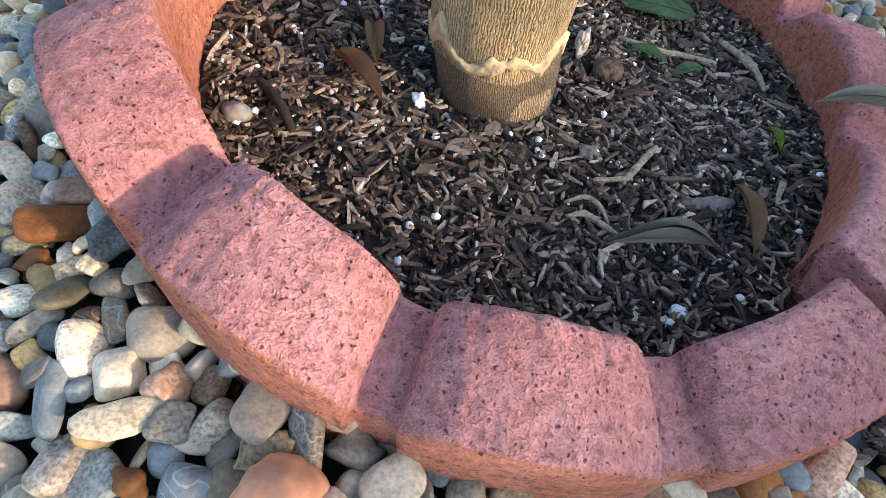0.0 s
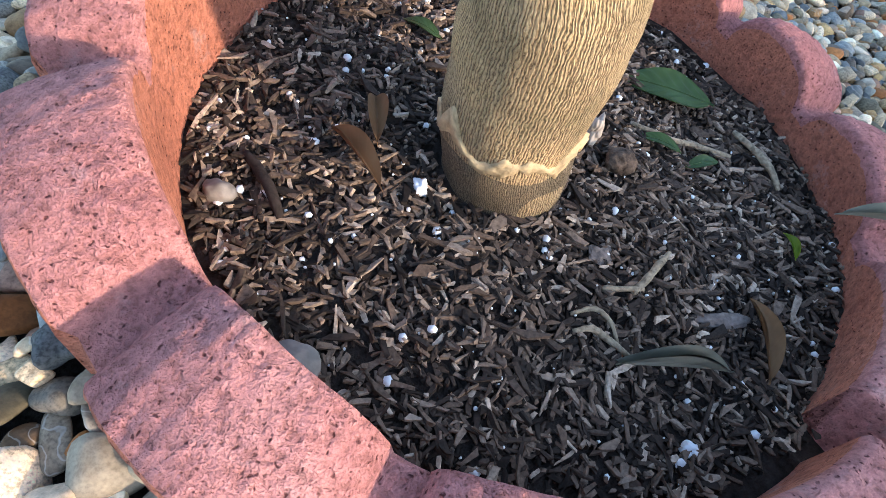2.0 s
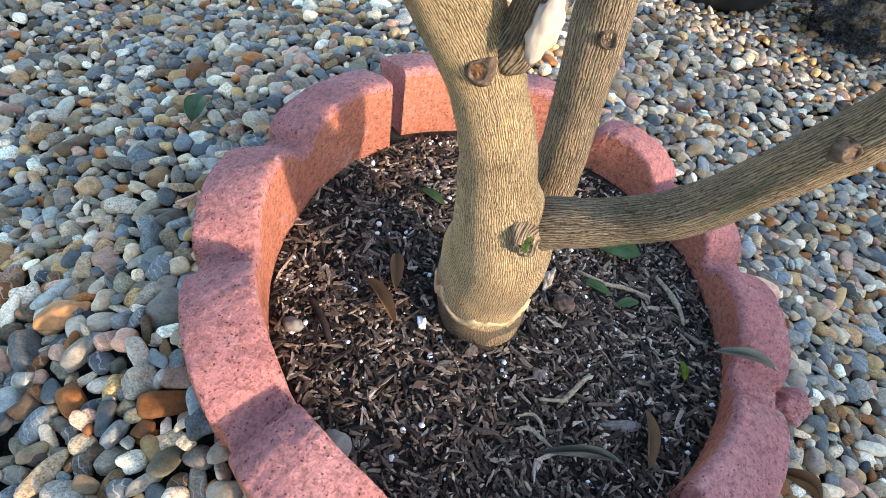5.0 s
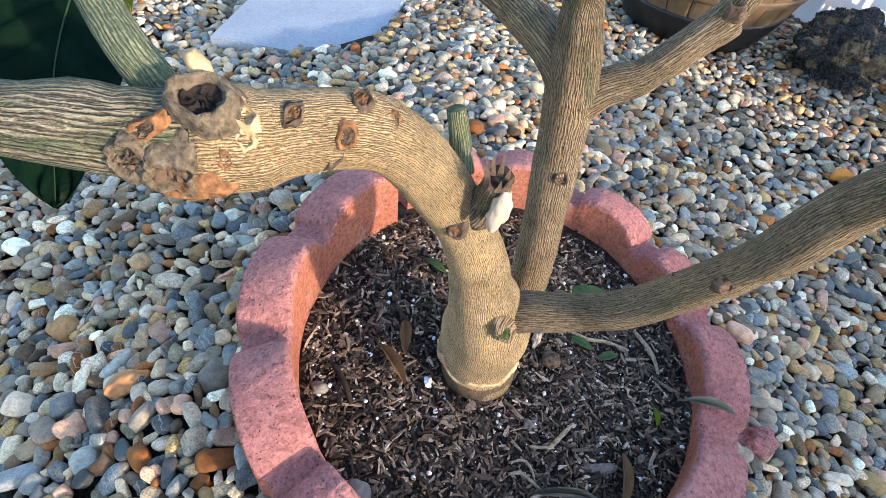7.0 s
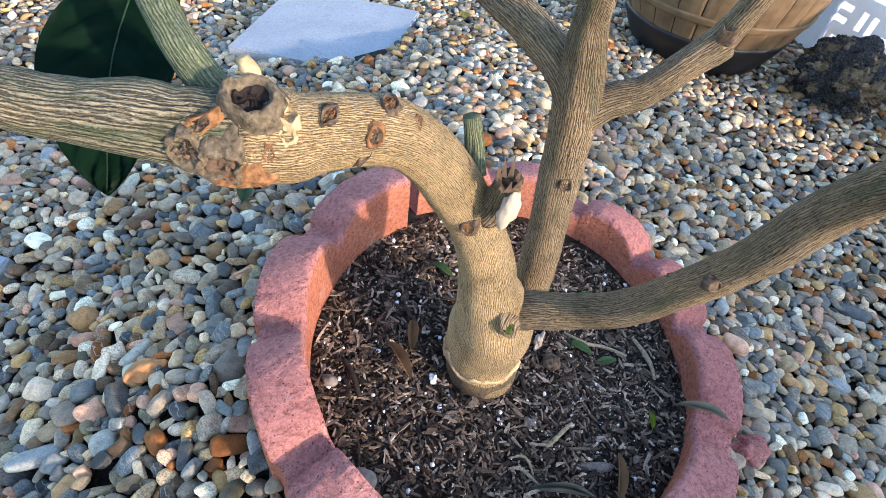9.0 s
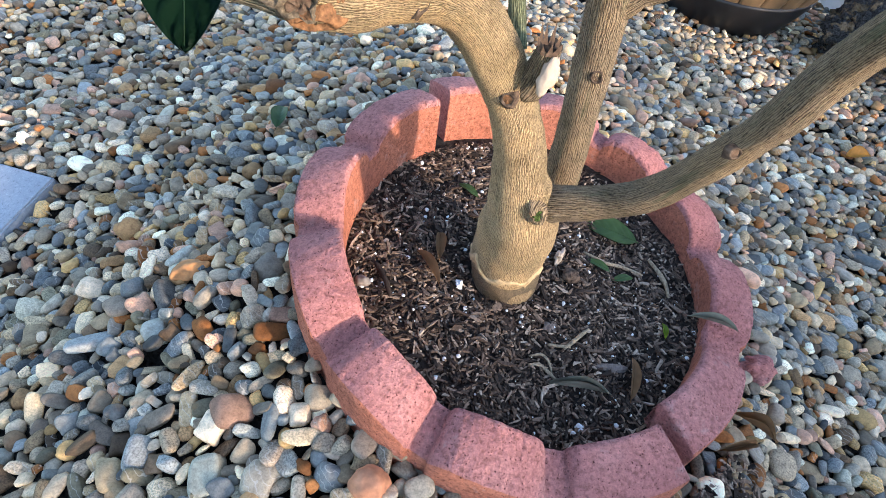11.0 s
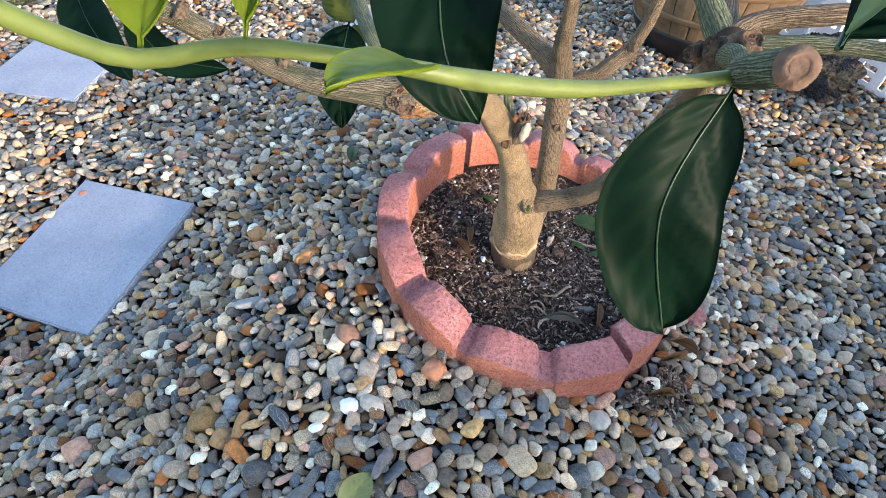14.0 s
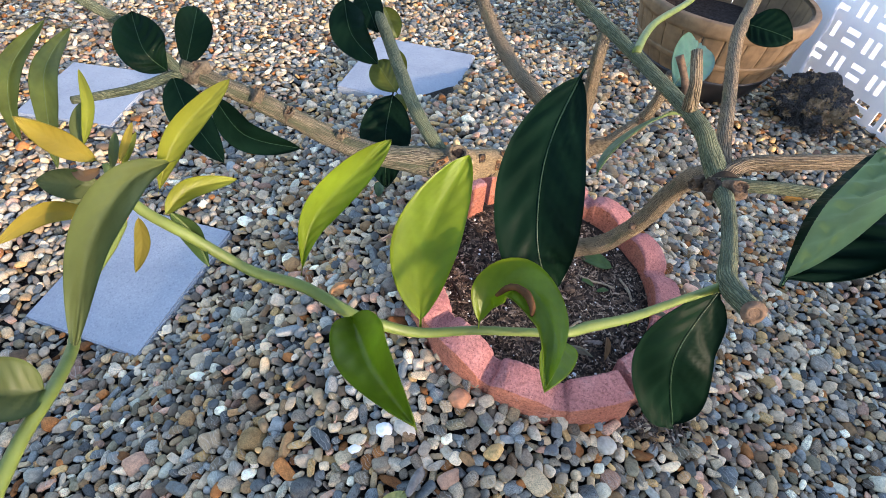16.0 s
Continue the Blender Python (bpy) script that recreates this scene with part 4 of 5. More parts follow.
DARK, FRESH, MIDDLE, YELLOW = "dark glossy green citrus leaf", "fresh yellow-green citrus leaf", "mid-green citrus leaf", "young yellow citrus leaf"
for base, tip, width, face, mat, label, kw in (
    ((0.000, -0.505, 0.677), (0.004, -0.531, 0.606), 0.0345, (0.10, -0.92, 0.36), MAT_LEAF_DARK, "large dark glossy citrus leaf hanging from the cut twig", dict(via=((-0.010, -0.524, 0.648),), fold=0.05, sag=0.0, wave=0.08, blunt=0.95, pucker=0.9, full=0.62)),
    ((-0.070, -0.425, 0.723), (-0.064, -0.506, 0.655), 0.0371, (-0.07, -0.71, 0.70), MAT_LEAF_DARK, DARK, dict(via=((-0.081, -0.472, 0.706), (-0.077, -0.503, 0.678),), fold=0.14, sag=0.0, wave=0.05, blunt=0.85, pucker=1.3)),
    ((0.014, -0.513, 0.693), (0.057, -0.444, 0.716), 0.0653, (-0.47, -0.72, 0.51), MAT_LEAF_DARK, "dark citrus leaf folded over to show its pale underside", dict(via=((0.029, -0.480, 0.707),), fold=0.03, sag=0.0, left=128, right=-6, wave=0.04, pucker=1.3)),
    ((-0.113, -0.572, 0.702), (-0.109, -0.524, 0.735), 0.0215, (0.13, -0.68, 0.72), MAT_LEAF_FRESH, FRESH, dict(via=((-0.117, -0.551, 0.718),), fold=0.14, sag=0.0, blunt=0.95, wave=0.06, pucker=0.7)),
    ((-0.095, -0.571, 0.706), (-0.076, -0.599, 0.727), 0.0130, (-0.06, -0.47, 0.88), MAT_LEAF_FRESH, "curled fresh green leaf with a brown bite", dict(via=((-0.094, -0.564, 0.715), (-0.085, -0.565, 0.724), (-0.076, -0.580, 0.727),), fold=0.22, sag=0.0, left=10, wave=0.07)),
    ((-0.068, -0.567, 0.705), (-0.074, -0.591, 0.714), 0.0106, (-0.14, -0.55, 0.82), MAT_LEAF_FRESH, FRESH, dict(fold=0.1, blunt=0.7)),
    ((-0.132, -0.581, 0.713), (-0.103, -0.622, 0.740), 0.0166, (0.19, -0.49, 0.85), MAT_LEAF_FRESH, FRESH, dict(via=((-0.120, -0.600, 0.722),), fold=0.25, sag=0.0, blunt=0.8, left=28, right=25, wave=0.06)),
    ((-0.152, -0.570, 0.713), (-0.131, -0.540, 0.748), 0.0111, (0.33, -0.66, 0.67), MAT_LEAF_FRESH, FRESH, dict(via=((-0.150, -0.557, 0.728),), fold=0.2, sag=0.0, blunt=1.45, left=15, right=10)),
    ((-0.195, -0.580, 0.755), (-0.201, -0.589, 0.772), 0.0061, (0.68, -0.54, 0.50), MAT_LEAF_YELLOW, YELLOW, dict(via=((-0.199, -0.585, 0.764),), fold=0.2, sag=0.05)),
    ((-0.194, -0.589, 0.746), (-0.200, -0.609, 0.753), 0.0049, (0.67, -0.46, 0.58), MAT_LEAF_YELLOW, YELLOW, dict(via=((-0.198, -0.597, 0.752),), fold=0.2, sag=0.0)),
    ((-0.187, -0.575, 0.742), (-0.180, -0.540, 0.759), 0.0073, (0.55, -0.64, 0.54), MAT_LEAF_YOUNG, FRESH, dict(via=((-0.185, -0.563, 0.753),), fold=0.25, sag=0.0, left=20, blunt=1.1)),
    ((-0.185, -0.578, 0.737), (-0.173, -0.559, 0.738), 0.0060, (0.53, -0.59, 0.61), MAT_LEAF_YOUNG, FRESH, dict(via=((-0.181, -0.570, 0.741),), fold=0.25, sag=0.0, right=25)),
    ((-0.206, -0.573, 0.752), (-0.213, -0.557, 0.765), 0.0030, (0.65, -0.59, 0.47), MAT_LEAF_YOUNG, FRESH, dict(via=((-0.208, -0.564, 0.759),), fold=0.3, sag=0.0)),
    ((-0.209, -0.572, 0.751), (-0.212, -0.561, 0.758), 0.0049, (0.66, -0.57, 0.49), MAT_LEAF_SOFT, MIDDLE, dict(fold=0.2)),
    ((-0.187, -0.584, 0.742), (-0.179, -0.599, 0.739), 0.0036, (0.57, -0.50, 0.66), MAT_LEAF_YELLOW, YELLOW, dict(via=((-0.182, -0.591, 0.740),), fold=0.2, sag=0.0)),
    ((-0.185, -0.576, 0.738), (-0.174, -0.581, 0.723), 0.0065, (0.51, -0.55, 0.66), MAT_LEAF_MID, MIDDLE, dict(via=((-0.181, -0.575, 0.729),), fold=0.3, left=30, sag=0.0)),
    ((-0.182, -0.570, 0.751), (-0.175, -0.624, 0.743), 0.0108, (0.62, -0.46, 0.63), MAT_LEAF_SOFT, "grey-green citrus leaf creased along its rib", dict(via=((-0.185, -0.584, 0.754), (-0.183, -0.603, 0.751),), fold=0.2, sag=0.0, left=30, right=18, blunt=0.95, wave=0.07)),
    ((-0.200, -0.578, 0.744), (-0.212, -0.585, 0.749), 0.0079, (0.66, -0.51, 0.56), MAT_LEAF_SOFT, MIDDLE, dict(via=((-0.206, -0.582, 0.747),), fold=0.2, sag=0.0)),
    ((-0.201, -0.576, 0.743), (-0.206, -0.587, 0.742), 0.0069, (0.64, -0.51, 0.58), MAT_LEAF_SOFT, MIDDLE, dict(fold=0.2, left=30)),
    ((-0.197, -0.573, 0.749), (-0.198, -0.562, 0.755), 0.0021, (0.61, -0.59, 0.53), MAT_LEAF_YELLOW, YELLOW, dict(fold=0.3)),
    ((-0.196, -0.574, 0.748), (-0.199, -0.561, 0.751), 0.0019, (0.60, -0.59, 0.54), MAT_LEAF_YOUNG, FRESH, dict(fold=0.3)),
    ((-0.198, -0.575, 0.748), (-0.203, -0.564, 0.752), 0.0025, (0.62, -0.57, 0.53), MAT_LEAF_SOFT, MIDDLE, dict(fold=0.3)),
    ((-0.200, -0.576, 0.749), (-0.206, -0.579, 0.750), 0.0028, (0.65, -0.53, 0.55), MAT_LEAF_BROWN, "young leaf with a reddish brown base", dict(via=((-0.202, -0.580, 0.749),), fold=0.3)),
    ((-0.167, -0.636, 0.752), (-0.180, -0.640, 0.756), 0.0114, (0.64, -0.24, 0.72), MAT_LEAF_SOFT, MIDDLE, dict(via=((-0.171, -0.639, 0.755),), fold=0.25, left=30, sag=0.0)),
    ((-0.457, -0.227, 0.554), (-0.496, -0.204, 0.600), 0.0467, (0.60, -0.69, 0.42), MAT_LEAF_DARK, DARK, dict(via=((-0.469, -0.236, 0.579),), fold=0.12, sag=0.0, blunt=1.15, pucker=1.8)),
    ((-0.445, -0.218, 0.553), (-0.457, -0.150, 0.592), 0.0384, (0.54, -0.73, 0.41), MAT_LEAF_DARK, DARK, dict(fold=0.12, left=25, blunt=1.1)),
    ((-0.455, -0.226, 0.551), (-0.376, -0.291, 0.503), 0.0382, (0.54, -0.67, 0.51), MAT_LEAF_DARK, DARK, dict(via=((-0.417, -0.267, 0.534),), fold=0.12, sag=0.0)),
    ((-0.424, -0.213, 0.526), (-0.319, -0.235, 0.493), 0.0342, (0.46, -0.69, 0.55), MAT_LEAF_DARK, DARK, dict(via=((-0.381, -0.238, 0.500),), fold=0.15, sag=0.0, left=30, wave=0.08)),
    ((-0.547, -0.249, 0.608), (-0.489, -0.382, 0.567), 0.0200, (0.72, -0.54, 0.44), MAT_LEAF_OLIVE, MIDDLE, dict(via=((-0.524, -0.325, 0.602), (-0.511, -0.357, 0.585),), fold=0.2, sag=0.0, left=35)),
    ((-0.533, -0.240, 0.598), (-0.456, -0.391, 0.553), 0.0205, (0.69, -0.56, 0.47), MAT_LEAF_OLIVE, MIDDLE, dict(via=((-0.508, -0.311, 0.595), (-0.486, -0.351, 0.575),), fold=0.2, sag=0.0, left=15)),
    ((-0.359, 0.028, 0.549), (-0.292, -0.043, 0.499), 0.0507, (0.32, -0.85, 0.42), MAT_LEAF_DARK, DARK, dict(via=((-0.337, -0.012, 0.519),), fold=0.15, sag=0.0, left=15, right=10)),
    ((-0.350, 0.075, 0.544), (-0.313, 0.026, 0.509), 0.0400, (0.29, -0.88, 0.38), MAT_LEAF_DARK, DARK, dict(fold=0.15)),
    ((-0.268, -0.036, 0.457), (-0.306, -0.008, 0.484), 0.0441, (0.25, -0.84, 0.48), MAT_LEAF_OLIVE, MIDDLE, dict(fold=0.2, left=20)),
    ((-0.271, -0.045, 0.463), (-0.250, -0.156, 0.391), 0.0672, (0.24, -0.79, 0.57), MAT_LEAF_DARK, DARK, dict(via=((-0.266, -0.101, 0.432),), fold=0.08, sag=0.0, blunt=0.85, pucker=2.0)),
    ((-0.270, -0.037, 0.457), (-0.252, -0.055, 0.439), 0.0192, (0.22, -0.82, 0.52), MAT_LEAF_OLIVE, MIDDLE, dict(fold=0.2)),
    ((-0.287, 0.024, 0.491), (-0.270, 0.012, 0.458), 0.0187, (0.23, -0.86, 0.46), MAT_LEAF_OLIVE, MIDDLE, dict(fold=0.2)),
    ((-0.318, 0.077, 0.524), (-0.295, 0.065, 0.485), 0.0303, (0.25, -0.88, 0.40), MAT_LEAF_OLIVE, MIDDLE, dict(fold=0.2)),
    ((0.011, -0.305, 0.649), (-0.054, -0.423, 0.672), 0.0138, (-0.6, 0.4, 0.7), MAT_LEAF_MID, MIDDLE, dict(fold=0.1)),
    ((0.014, -0.276, 0.650), (0.054, -0.150, 0.637), 0.0371, (0.2, -0.6, 0.8), MAT_LEAF_GREY, "dull blue-green citrus leaf", dict(fold=0.1)),
    ((0.120, -0.037, 0.613), (0.167, -0.057, 0.611), 0.0424, (0.2, -0.7, 0.6), MAT_LEAF_DARK, DARK, dict(fold=0.1)),
):
    leaf(base, tip, width, face, mat, label, tree, seed=len(bpy.data.objects) * 0.7, **kw)
part("bitten_edge", tube([(-0.0916, -0.5676, 0.7197, 0.0006), (-0.0880, -0.5684, 0.7257, 0.0011), (-0.0836, -0.5713, 0.7275, 0.0013), (-0.0816, -0.5760, 0.7277, 0.0010), (-0.0816, -0.5784, 0.7271, 0.0005)], 8, lumps=0.3), MAT_BITE, tree, "brown dried edge of the bitten leaf")
part("twig", tube([(-0.447, -0.222, 0.552, 0.0055), (-0.493, -0.209, 0.581, 0.0056), (-0.545, -0.208, 0.607, 0.0052), (-0.611, -0.221, 0.651, 0.0046)], 10), MAT_GREEN_BARK, tree)
part("twig", tube([(-0.447, -0.222, 0.552, 0.0055), (-0.489, -0.250, 0.541, 0.0045), (-0.542, -0.273, 0.532, 0.0042)], 10), MAT_GREEN_BARK, tree)


# ---- pavers ----
def paver(cx, cy, w, d, turn, z, label, tx=0.0, ty=0.0):
    bm = bmesh.new()
    bmesh.ops.create_cube(bm, size=1, matrix=Matrix.Diagonal((w, d, 0.045, 1)))
    bmesh.ops.bevel(bm, geom=list(bm.edges), offset=0.003, segments=2, affect="EDGES")
    ob = finish("paver", bm, MAT_PAVER, smooth=False)
    ob.matrix_world = pose(cx, cy, z - 0.0225, ty, -tx, turn)
    return tagged(ob, label, "paver", "stepping stones")


STEPPING = "square grey concrete stepping stone bedded in pebbles"
PAVERS = [(-0.835, -0.070, 0.30, 0.315, -9), (-0.480, 0.887, 0.352, 0.352, -4), (-1.383, 0.543, 0.29, 0.29, 4)]
for (px, py, w, d, turn), z, tx, ty in zip(PAVERS, (-0.045, -0.012, -0.062), (7, 0, 0), (9, 1, 2)):
    paver(px, py, w, d, turn, z, STEPPING, tx, ty)


# ---- pebbles ----
def icosphere(level):
    bm = bmesh.new()
    bmesh.ops.create_icosphere(bm, subdivisions=level, radius=1)
    v = np.array([p.co[:] for p in bm.verts])
    f = np.array([[q.index for q in p.verts] for p in bm.faces])
    bm.free()
    return v, f


def blocked(x, y, r):
    if math.hypot(x - RING_C.x, y - RING_C.y) < 0.243 + 0.45 * r:
        return True
    for cx, cy, w, d, turn in PAVERS:
        c, s = math.cos(radians(turn)), math.sin(radians(turn))
        dx, dy = (x - cx) * c + (y - cy) * s, -(x - cx) * s + (y - cy) * c
        if abs(dx) < w / 2 + r * 0.45 and abs(dy) < d / 2 + r * 0.45:
            return True
    return False


def scatter(rng, x0, x1, y0, y1, sizes, gap):
    """Stones laid from the largest down, none closer than gap of their two radii."""
    cell, grid, out = 0.04, {}, []
    for r, tries in sizes:
        for _ in range(tries):
            x, y, q = rng.uniform(x0, x1), rng.uniform(y0, y1), r * rng.uniform(0.85, 1.15)
            if blocked(x, y, q):
                continue
            i, j = int(x // cell), int(y // cell)
            near = (s for a in (-1, 0, 1) for b in (-1, 0, 1) for s in grid.get((i + a, j + b), ()))
            if any((x - sx) ** 2 + (y - sy) ** 2 < (gap * (q + sr)) ** 2 for sx, sy, sr in near):
                continue
            grid.setdefault((i, j), []).append((x, y, q))
            out.append((x, y, q))
    return out


def stones(rng, places, lift, level):
    """Vertices and faces of many worn stones."""
    v0, f0 = icosphere(level)
    n = len(places)
    P = np.array(places)
    a = P[:, 2] * (1.02 + 0.62 * rng.uniform(0, 1, n) ** 2)
    b = P[:, 2] ** 2 / a * rng.uniform(0.9, 1.15, n)
    c = np.minimum(a, b) * rng.uniform(0.40, 0.86, n)
    e = rng.uniform(0.52, 1.0, n)[:, None, None]
    V = np.sign(v0)[None] * np.abs(v0)[None] ** e
    k = rng.normal(0, 1.9, (n, 3, 3))
    ph = rng.uniform(0, 6.28, (n, 1, 3))
    V = V * (1 + 0.115 * np.sin(np.einsum("vi,nij->nvj", v0, k) + ph).sum(2, keepdims=True))
    V = V * np.stack([a, b, c], 1)[:, None]
    yaw, tilt, way = rng.uniform(0, 6.28, n), np.abs(rng.normal(0, 0.42, n)), rng.uniform(0, 6.28, n)
    ax = np.stack([np.cos(way), np.sin(way), 0 * way], 1)
    K = np.zeros((n, 3, 3))
    K[:, 0, 2], K[:, 2, 0], K[:, 1, 2], K[:, 2, 1] = ax[:, 1], -ax[:, 1], -ax[:, 0], ax[:, 0]
    R = np.eye(3) + np.sin(tilt)[:, None, None] * K + (1 - np.cos(tilt))[:, None, None] * (K @ K)
    Z = np.zeros((n, 3, 3))
    Z[:, 0, 0], Z[:, 0, 1], Z[:, 1, 0], Z[:, 1, 1], Z[:, 2, 2] = np.cos(yaw), -np.sin(yaw), np.sin(yaw), np.cos(yaw), 1
    V = np.einsum("nij,nvj->nvi", R @ Z, V)
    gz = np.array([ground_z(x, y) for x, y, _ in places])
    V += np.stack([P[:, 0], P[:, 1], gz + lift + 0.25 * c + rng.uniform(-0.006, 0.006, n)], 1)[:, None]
    F = f0[None] + (np.arange(n) * len(v0))[:, None, None]
    return V.reshape(-1, 3), F.reshape(-1, 3)


def stone_mesh(name, V, F, mat):
    me = bpy.data.meshes.new(name)
    me.vertices.add(len(V))
    me.vertices.foreach_set("co", V.astype(np.float32).ravel())
    me.loops.add(F.size)
    me.loops.foreach_set("vertex_index", F.astype(np.int32).ravel())
    me.polygons.add(len(F))
    me.polygons.foreach_set("loop_start", np.arange(0, F.size, 3, dtype=np.int32))
    me.update(calc_edges=True)
    me.polygons.foreach_set("use_smooth", np.ones(len(F), dtype=bool))
    me.materials.append(mat)
    return me


rng = np.random.default_rng(7)
SIZES = [(0.0150, 90), (0.0118, 800), (0.0094, 6500), (0.0077, 34000), (0.0062, 90000), (0.0046, 100000)]
near = scatter(rng, -0.80, 0.70, -0.80, 0.55, SIZES, 0.76)
low = scatter(rng, -0.80, 0.70, -0.80, 0.55, [(0.0096, 14000), (0.0078, 20000)], 0.84)
picked = [p for p in near if -0.50 < p[0] < 0.05 and -0.50 < p[1] < -0.02 and p[2] > 0.0072][:300]
chosen = set(picked)
near = [p for p in near if p not in chosen]
close = [p for p in near if -0.42 < p[0] < 0.36 and -0.46 < p[1] < 0.22]
around = [p for p in near if not (-0.42 < p[0] < 0.36 and -0.46 < p[1] < 0.22)]
V0, F0 = stones(rng, close, 0.006, 3)
V1, F1 = stones(rng, around, 0.006, 2)
V2, F2 = stones(rng, low, -0.029, 2)
tagged(new("river_pebbles", stone_mesh("river_pebbles", np.concatenate([V0, V1, V2]), np.concatenate([F0, F1 + len(V0), F2 + len(V0) + len(V1)]), MAT_PEBBLE)), "mixed grey, tan, blue and white river pebbles round the ring", "pebbles", kind="stuff")
wide = [s for s in scatter(rng, -2.3, 1.9, -1.0, 2.6, [(0.0125, 7000), (0.0098, 60000), (0.0082, 180000), (0.0066, 260000)], 0.76) if not (-0.80 < s[0] < 0.70 and -0.80 < s[1] < 0.55)]
V3, F3 = stones(rng, wide, 0.004, 2)
tagged(new("river_pebbles", stone_mesh("river_pebbles", V3, F3, MAT_PEBBLE)), "mixed river pebbles spreading across the yard", "pebbles", kind="stuff")


# ---- mulch chips, perlite and litter ----
def on_mulch():
    r, a = 0.194 * math.sqrt(rng.uniform()), rng.uniform(0, math.tau)
    return RING_C.x + r * math.cos(a), RING_C.y + r * math.sin(a)


def chips(count, lo, hi, wlo, whi, place=on_mulch, top=mulch_z):
    """Split slivers of bark: six-sided, narrow at both ends."""
    V, F = [], []
    for k in range(count):
        x, y = place()
        if math.hypot(x + 0.03, y + 0.046) < 0.036:
            continue
        L, w, h = rng.uniform(lo, hi), rng.uniform(wlo, whi), rng.uniform(0.0005, 0.0014)
        m = pose(x, y, top(x, y) + 0.0014 + rng.uniform(-0.0015, 0.002), rng.normal(0, 15), rng.normal(0, 9), rng.uniform(0, 360))
        bend, e0, e1, k0, k1 = rng.normal(0, 0.1) * L, rng.uniform(0.1, 0.8), rng.uniform(0.1, 0.8), rng.uniform(-0.4, -0.1), rng.uniform(0.1, 0.4)
        line = [(-L / 2, -w * e0, 0.0), (L * k1 * 0.6, -w, bend), (L / 2, -w * e1, bend * 0.6), (L / 2 * 0.93, w * e1, bend * 0.6), (L * k0, w, bend), (-L / 2 * 0.9, w * e0, 0.0)]
        o = len(V)
        V += [(m @ Vector((px, py + b, dz * (0.4 if i in (0, 2) else 1.0))))[:] for dz in (-h, h) for i, (px, py, b) in enumerate(line)]
        F += [tuple(o + i for i in (5, 4, 3, 2, 1, 0)), tuple(o + 6 + i for i in range(6))]
        F += [(o + i, o + (i + 1) % 6, o + 6 + (i + 1) % 6, o + 6 + i) for i in range(6)]
    return V, F


V, F = [], []
for args in ((7000, 0.002, 0.0060, 0.0005, 0.0013), (4200, 0.006, 0.012, 0.0006, 0.0016), (1300, 0.010, 0.019, 0.0008, 0.0021)):
    v, f = chips(*args)
    F += [tuple(i + len(V) for i in q) for q in f]
    V += v
tagged(from_arrays("mulch_chips", V, F, MAT_CHIP, smooth=False), "shredded brown bark chips scattered over the mulch", "wood chips", kind="stuff")


for args in ((190, 0.016, 0.032, 0.0008, 0.0019), (110, 0.008, 0.015, 0.0022, 0.0036)):
    v, f = chips(*args)
    for k in range(len(v) // 12):
        own = [Vector(p) for p in v[12 * k:12 * k + 12]]
        mid = sum(own, Vector()) / 12
        ob = from_arrays("wood_chip", [p - mid for p in own], [tuple(i - 12 * k for i in q) for q in f[8 * k:8 * k + 8]], MAT_CHIP_ONE, smooth=False)
        ob.parent = MULCH
        ob.location = mid


def spilled():
    x, y = rng.normal(0.20, 0.035), rng.normal(-0.195, 0.022)
    while math.hypot(x - RING_C.x, y - RING_C.y) < 0.264:
        x, y = x + 0.004, y - 0.004
    return x, y


def spill_height(x, y):
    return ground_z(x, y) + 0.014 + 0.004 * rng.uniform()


V, F = chips(500, 0.003, 0.014, 0.0008, 0.0022, spilled, spill_height)
tagged(from_arrays("mulch_chips", V, F, MAT_CHIP, smooth=False), "spilled bark chips on the pebbles beside the ring", "wood chips", kind="stuff")

perl = []
for k in range(420):
    x, y = on_mulch()
    if math.hypot(x + 0.03, y + 0.046) > 0.042:
        perl.append((x, y, 0.0006 + 0.0022 * rng.uniform() ** 3))
v0, f0 = icosphere(1)
V = np.concatenate([v0 * r * rng.uniform(0.75, 1.25, 3) + (x, y, mulch_z(x, y) + 0.0022) for x, y, r in perl])
F = np.concatenate([f0 + k * len(v0) for k in range(len(perl))])
tagged(new("perlite", stone_mesh("perlite", V, F, MAT_PERLITE)), "tiny white perlite grains in the mulch", "perlite", kind="stuff")


def fallen_leaf(x, y, turn, length, width, mat, label, z=None, up=(0.1, -0.1, 1), **kw):
    c, s = math.cos(radians(turn)) * length / 2, math.sin(radians(turn)) * length / 2
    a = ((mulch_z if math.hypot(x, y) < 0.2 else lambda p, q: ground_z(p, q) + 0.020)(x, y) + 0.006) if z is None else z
    bm, rib = leaf_mesh([(x - c, y - s, a), (x, y, a + 0.002), (x + c, y + s, a + 0.001)], width, up, **kw)
    ob = finish("fallen_leaf", bm, mat)
    ob.data.materials.append(mat)
    finish("midrib", tube([(*p, r) for p, r in rib[::5]], 6, lumps=0), mat, ob)
    return tagged(ob, label, "leaf")


GREEN_FALLEN = "small fresh green leaf fallen on the mulch"
fallen_leaf(0.092, 0.061, 165, 0.068, 0.034, MAT_LEAF_MID, "broad green leaf fallen flat on the mulch", fold=0.06, sag=0.02)
fallen_leaf(-0.084, 0.061, 150, 0.032, 0.010, MAT_LEAF_MID, GREEN_FALLEN)
fallen_leaf(0.077, 0.004, 160, 0.030, 0.010, MAT_LEAF_MID, GREEN_FALLEN)
fallen_leaf(0.106, -0.004, 20, 0.026, 0.009, MAT_LEAF_MID, GREEN_FALLEN)
fallen_leaf(0.150, -0.060, 95, 0.020, 0.006, MAT_LEAF_FRESH, GREEN_FALLEN, fold=0.4)
